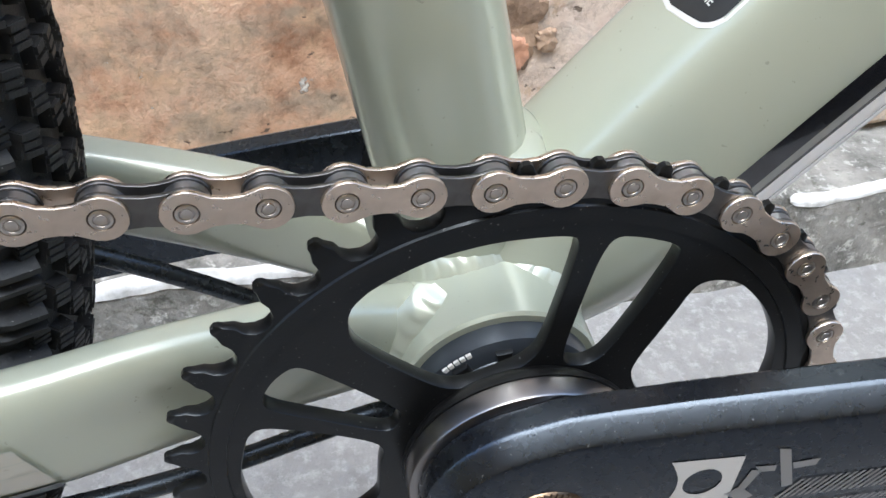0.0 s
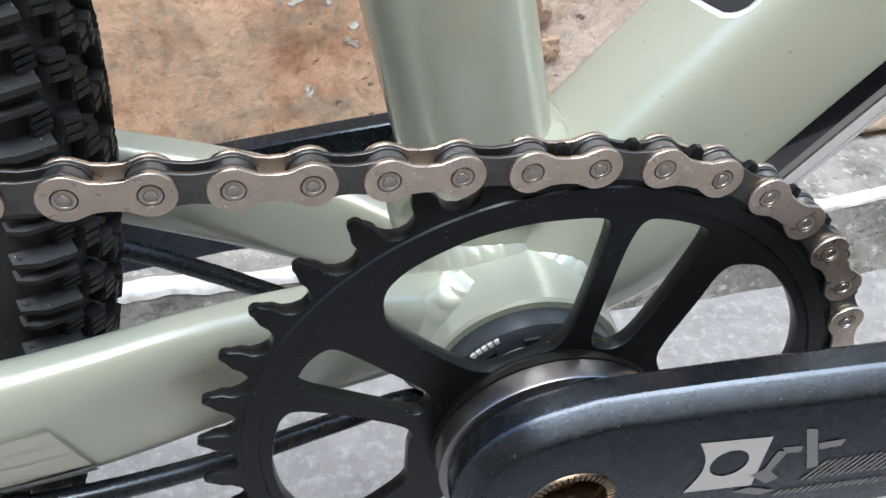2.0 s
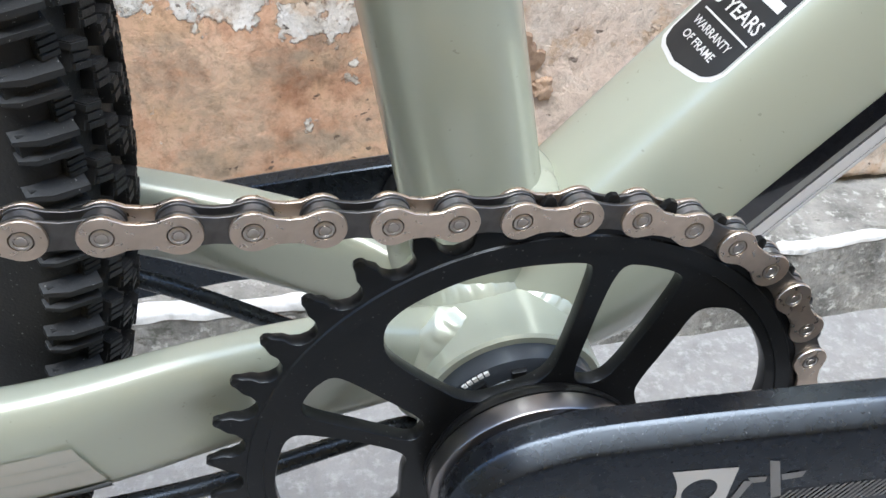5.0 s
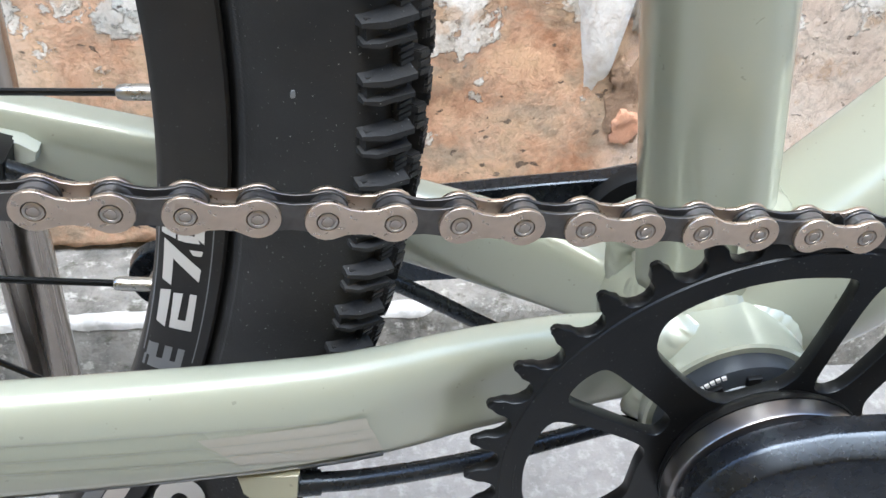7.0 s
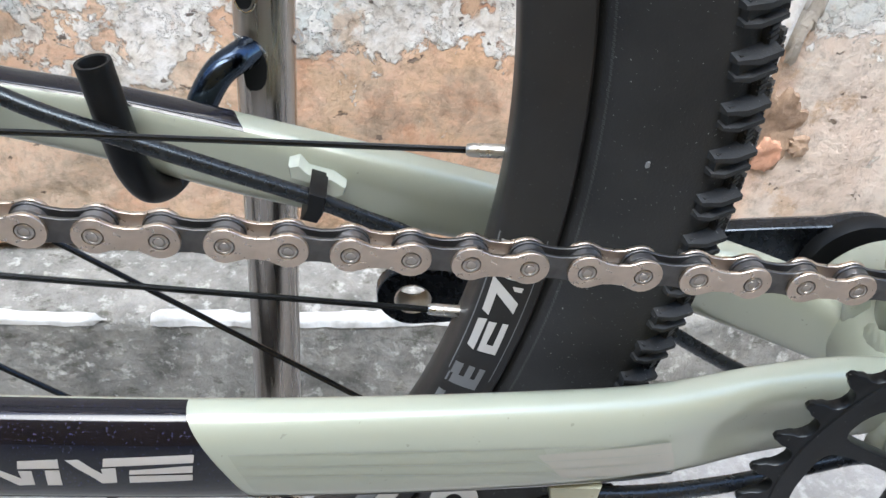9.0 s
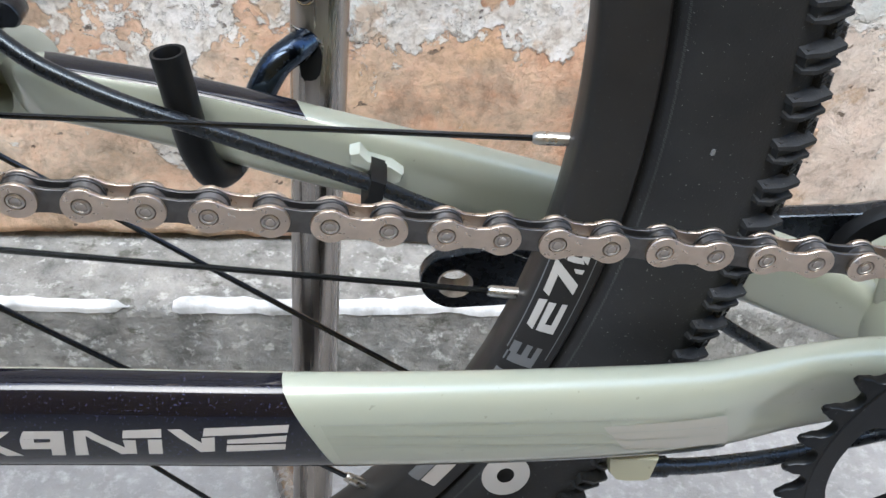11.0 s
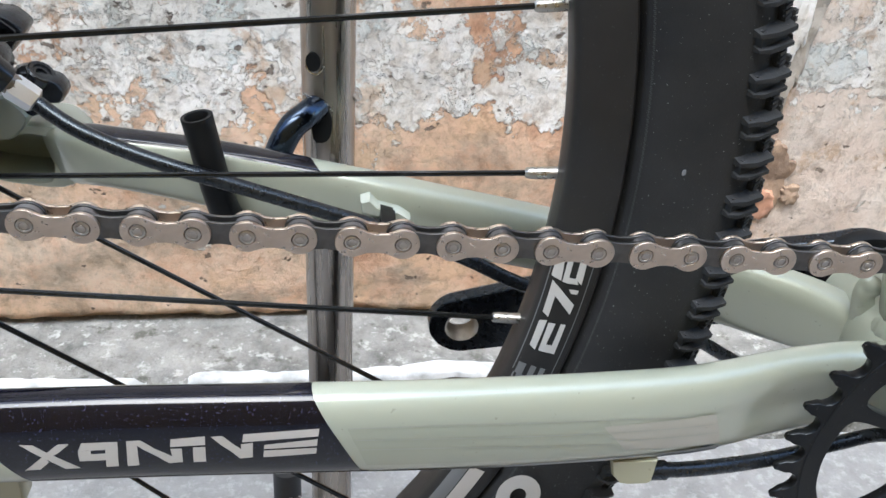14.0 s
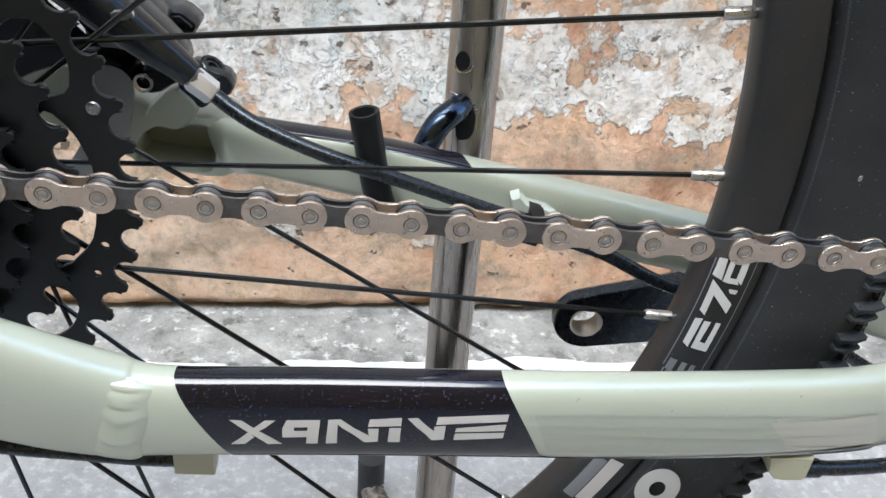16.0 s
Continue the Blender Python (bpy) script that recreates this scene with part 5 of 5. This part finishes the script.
cal = part("brake_caliper", plate(rounded([(-398, 136), (-372, 128), (-346.6, 108.4), (-334, 95.8), (-328.4, 88), (-331, 80.4), (-335.5, 78), (-338.6, 75.6), (-343.2, 74.8), (-347.5, 76.6), (-349.2, 80.6), (-352, 83.6), (-358.4, 84.9), (-374, 84), (-402, 70)], 1), [circle(-344.2, 79.4, 2.7, 18)], 93.5, 109, 1.8), CALIPER, bike, "black hydraulic brake caliper", shade=30)
part("hose_boss", sweep(np.array([(-370, 91, 120.5, 9, 8.4), (-352, 92, 104.6, 8.2, 8.0), (-338, 93.2, 92.4, 6.6, 6.4), (-328.2, 95.2, 82.8, 4.7, 4.7)]), 32, 2.3), CALIPER, cal, shade=50)
part("fitting_collar", sweep(np.array([(-329.4, 95.2, 83.8, 3.6, 3.6), (-326.8, 95.9, 80.6, 3.9, 3.9)]), 24), BRUSHED, cal, "dull steel collar")
part("fitting_nut", sweep(np.array([(-328.2, 95.8, 81.6, 3.9, 3.9), (-327.4, 95.9, 80.8, 4.7, 4.7), (-321.4, 96.6, 75.5, 4.5, 4.5), (-320.7, 96.7, 74.9, 3.2, 3.2)]), 6), NUT, cal, "silver hose nut")
part("bracket", plate(rounded([(-336, 77), (-330, 79), (-325, 76.6), (-319.2, 75.2), (-316.7, 70.7), (-318.9, 66.3), (-323.8, 66.3), (-329, 60.4), (-333, 62.6), (-338.5, 67.4)], 1), [], 114, 124, 1.3), CALIPER, cal, "black mounting foot")
bolt = part("bolt_head", turned([(0, 4.2), (1.9, 4.2), (2.0, 0.9), (3.2, 0.9), (3.5, 0.2), (4.6, 0.0), (5.1, 0.5), (5.2, 9.5), (0, 9.8)], (-324.2, 117, 77.8), (0.57, -0.2, 0.79)), CALIPER, cal, "black socket bolt")
part("cover", plate(rounded([(-372, 122), (-352, 104), (-340.4, 95.8), (-335.3, 96), (-330.1, 91.4), (-330.2, 89), (-337.3, 79.8), (-347, 77), (-372, 92)], 1), [], 122, 136, 1.8), CALIPER, cal)
part("rib", plate([(-342.2, 88.6), (-339.2, 94.0), (-336.2, 94.3), (-332.2, 90.9), (-332.4, 89.8), (-335.2, 91.6), (-338.2, 91.2), (-340.4, 87.2)], [], 120.6, 122.4, 0.5), CALIPER, cal)
part("bridge", plate(rounded([(-372, 126), (-350, 108), (-341, 99), (-337, 92), (-342, 84), (-372, 92)], 1), [], 108, 123, 1.0), CALIPER, cal)
part("bushing", lathe([(2.5, 92.8), (3.3, 92.6), (3.4, 93.6), (2.5, 94.2)], (-344.2, 0, 79.4), 24), NIPPLE, cal, "steel ring in the mounting eye")
part("pad_clip", plate(rounded([(-349.2, 107.6), (-342.6, 108.6), (-341.6, 106.6), (-342.6, 104.8), (-349.0, 104.4)], 1), [], 83.5, 85.5, 0.4), NIPPLE, cal, "bright steel pad clip")

# hose and cables
part("brake_hose", rod([(-321.6, 96.4, 75.6), (-314.6, 93.8, 71.2), (-304.4, 90.4, 66.4), (-287.6, 87.4, 60.3), (-271.7, 86, 55.3), (-253.6, 86, 49.4), (-229.8, 86, 41.6), (-212.5, 86, 36), (-201.8, 86, 32.4), (-187, 86, 26), (-172, 86, 20.2), (-145.5, 85, 7.6), (-116, 83.5, 3.6), (-92, 82, -6), (-73, 82, -16.8), (-52, 82, -29.6), (-15, 80, -48)], 2.8, 14), HOSE, bike, "black hydraulic brake hose")
part("shift_cable", rod([(-117, 3, -6.5), (-100, 5, -8), (-72, 12, -11.5), (-45, 20, -13), (-24, 25, -14), (0, 30, -26)], 2.6, 12), HOSE, bike, "black gear cable under the stay")
part("cable_ferrule", rod([(-119, 2.8, -6.3), (-113, 3.4, -6.9)], 3.3, 14), HOSE, bike)
part("shift_cable", rod([(-309, -4, 0), (-325, -5, 0.2), (-345, -7, 4), (-380, -11, 13), (-430, -16, 36)], 2.7, 12), HOSE, bike)
part("cable_guide", plate([(-133, 2), (-131.8, -4.5), (-129, -8), (-126, -8.6), (-119.6, -8.4), (-118.4, -7.2), (-118, 2)], [], -1, 7, 0.8), TAN_PLASTIC, bike, "beige cable guide")
part("cable_guide", plate([(-320, 12), (-320, -3.8), (-307.8, -4.0), (-307.5, 12)], [], -8, 0, 0.8), TAN_PLASTIC, bike, "beige cable guide")

# ---------------------------------------------------------------- stand
stand = thing("bike_stand", -227, 152, -BBZ * 1000, "steel tube bicycle stand with a rubber-covered hook", "stand")
FLOOR = -BBZ * 1000
bm = bmesh.new()
sweep(np.array([(-224.5, 152, FLOOR, 11, 11), (-224.5, 152, 420, 11, 11)]), 40, bm=bm)
part("pole", bm, POLE, stand, "brushed steel upright")
# dark plug: the hole's inner shade painted on the uncut tube
part("hole_plug", sweep(np.array([(-230.2, 141.4, 74.6, 3.0, 4.0), (-229.2, 146, 74.6, 2.9, 3.9)]), 20), HOLE_SHADE, stand)
HOOK = [(-228.5, 144, 55), (-233.2, 137.5, 53.8), (-238.4, 133.2, 50.6), (-242.9, 129.8, 43.4), (-247, 126.5, 33), (-250, 119, 22.5), (-254, 109, 20.5), (-257.6, 100, 24.5), (-260.6, 95.6, 33.2), (-263, 94.8, 43), (-268, 94.8, 72)]
part("hook_arm", rod(HOOK[:7], 5.5, 18), BLUED, stand, "blue-black bent rod")
sleeve = rod(HOOK[5:], 5.6, 20, cap=False)
part("rubber_sleeve", sleeve, PLASTIC, stand, "black rubber sleeve")
tip, way = Vector(HOOK[-1]), (Vector(HOOK[-1]) - Vector(HOOK[-2])).normalized()
e1 = way.cross(Vector((0, 1, 0))).normalized()
e2 = way.cross(e1)
lip = bmesh.new()
loops = []
for r, d in ((5.6, -2.0), (5.6, -0.4), (5.3, 0.0), (4.4, 0.0), (4.1, -0.4), (4.0, -9.0), (0.01, -9.2)):
    loops.append([lip.verts.new(tip + way * d + (e1 * math.cos(2 * math.pi * j / 24) + e2 * math.sin(2 * math.pi * j / 24)) * r) for j in range(24)])
for la, lb in zip(loops, loops[1:]):
    for j in range(24):
        lip.faces.new((la[j], la[(j + 1) % 24], lb[(j + 1) % 24], lb[j]))
part("sleeve_end", lip, PLASTIC, stand, "hollow cut end of the sleeve")
part("hole_lip", rod([(-233.2, 142.6, 73), (-231.8, 141.6, 70.7), (-229.4, 141.0, 69.8), (-227.2, 140.9, 71), (-226.0, 140.9, 73.4)], 0.5, 8), STEEL, stand, "bright lower edge of the hole")
# black plate that paints the shade within the slot
part("slot", plate(rounded([(-231.6, 57), (-226.3, 57.4), (-222.6, 52), (-223.2, 43.5), (-225.6, 40.2), (-230.4, 40.2), (-231.4, 48)], 1), [], 140.2, 142.4, 0.3), HOLE_SHADE, stand)
part("slot_lip", rod([(-234.5, 144, 60.2), (-230.5, 141.6, 59.4), (-226.3, 140.8, 58.2), (-223.4, 141.2, 55.0), (-222.3, 142, 51)], 0.55, 8), STEEL, stand, "bright bent edge of the slot")
part("wing_nut", rod([(-216, 152, 56), (-212.6, 150, 58)], 3.0, 12), STEEL, stand)
part("foot_bar", rod([(-226.5, 152, FLOOR + 10), (-240, 220, FLOOR + 10), (-262, 285, FLOOR + 12)], 9.5, 16), POLE, stand)
part("foot_cap", rod([(-262, 284, FLOOR + 2), (-262, 286, FLOOR + 20), (-262, 287, FLOOR + 41)], 10.5, 18), FOOT_RUBBER, stand, "grey rubber foot cap")
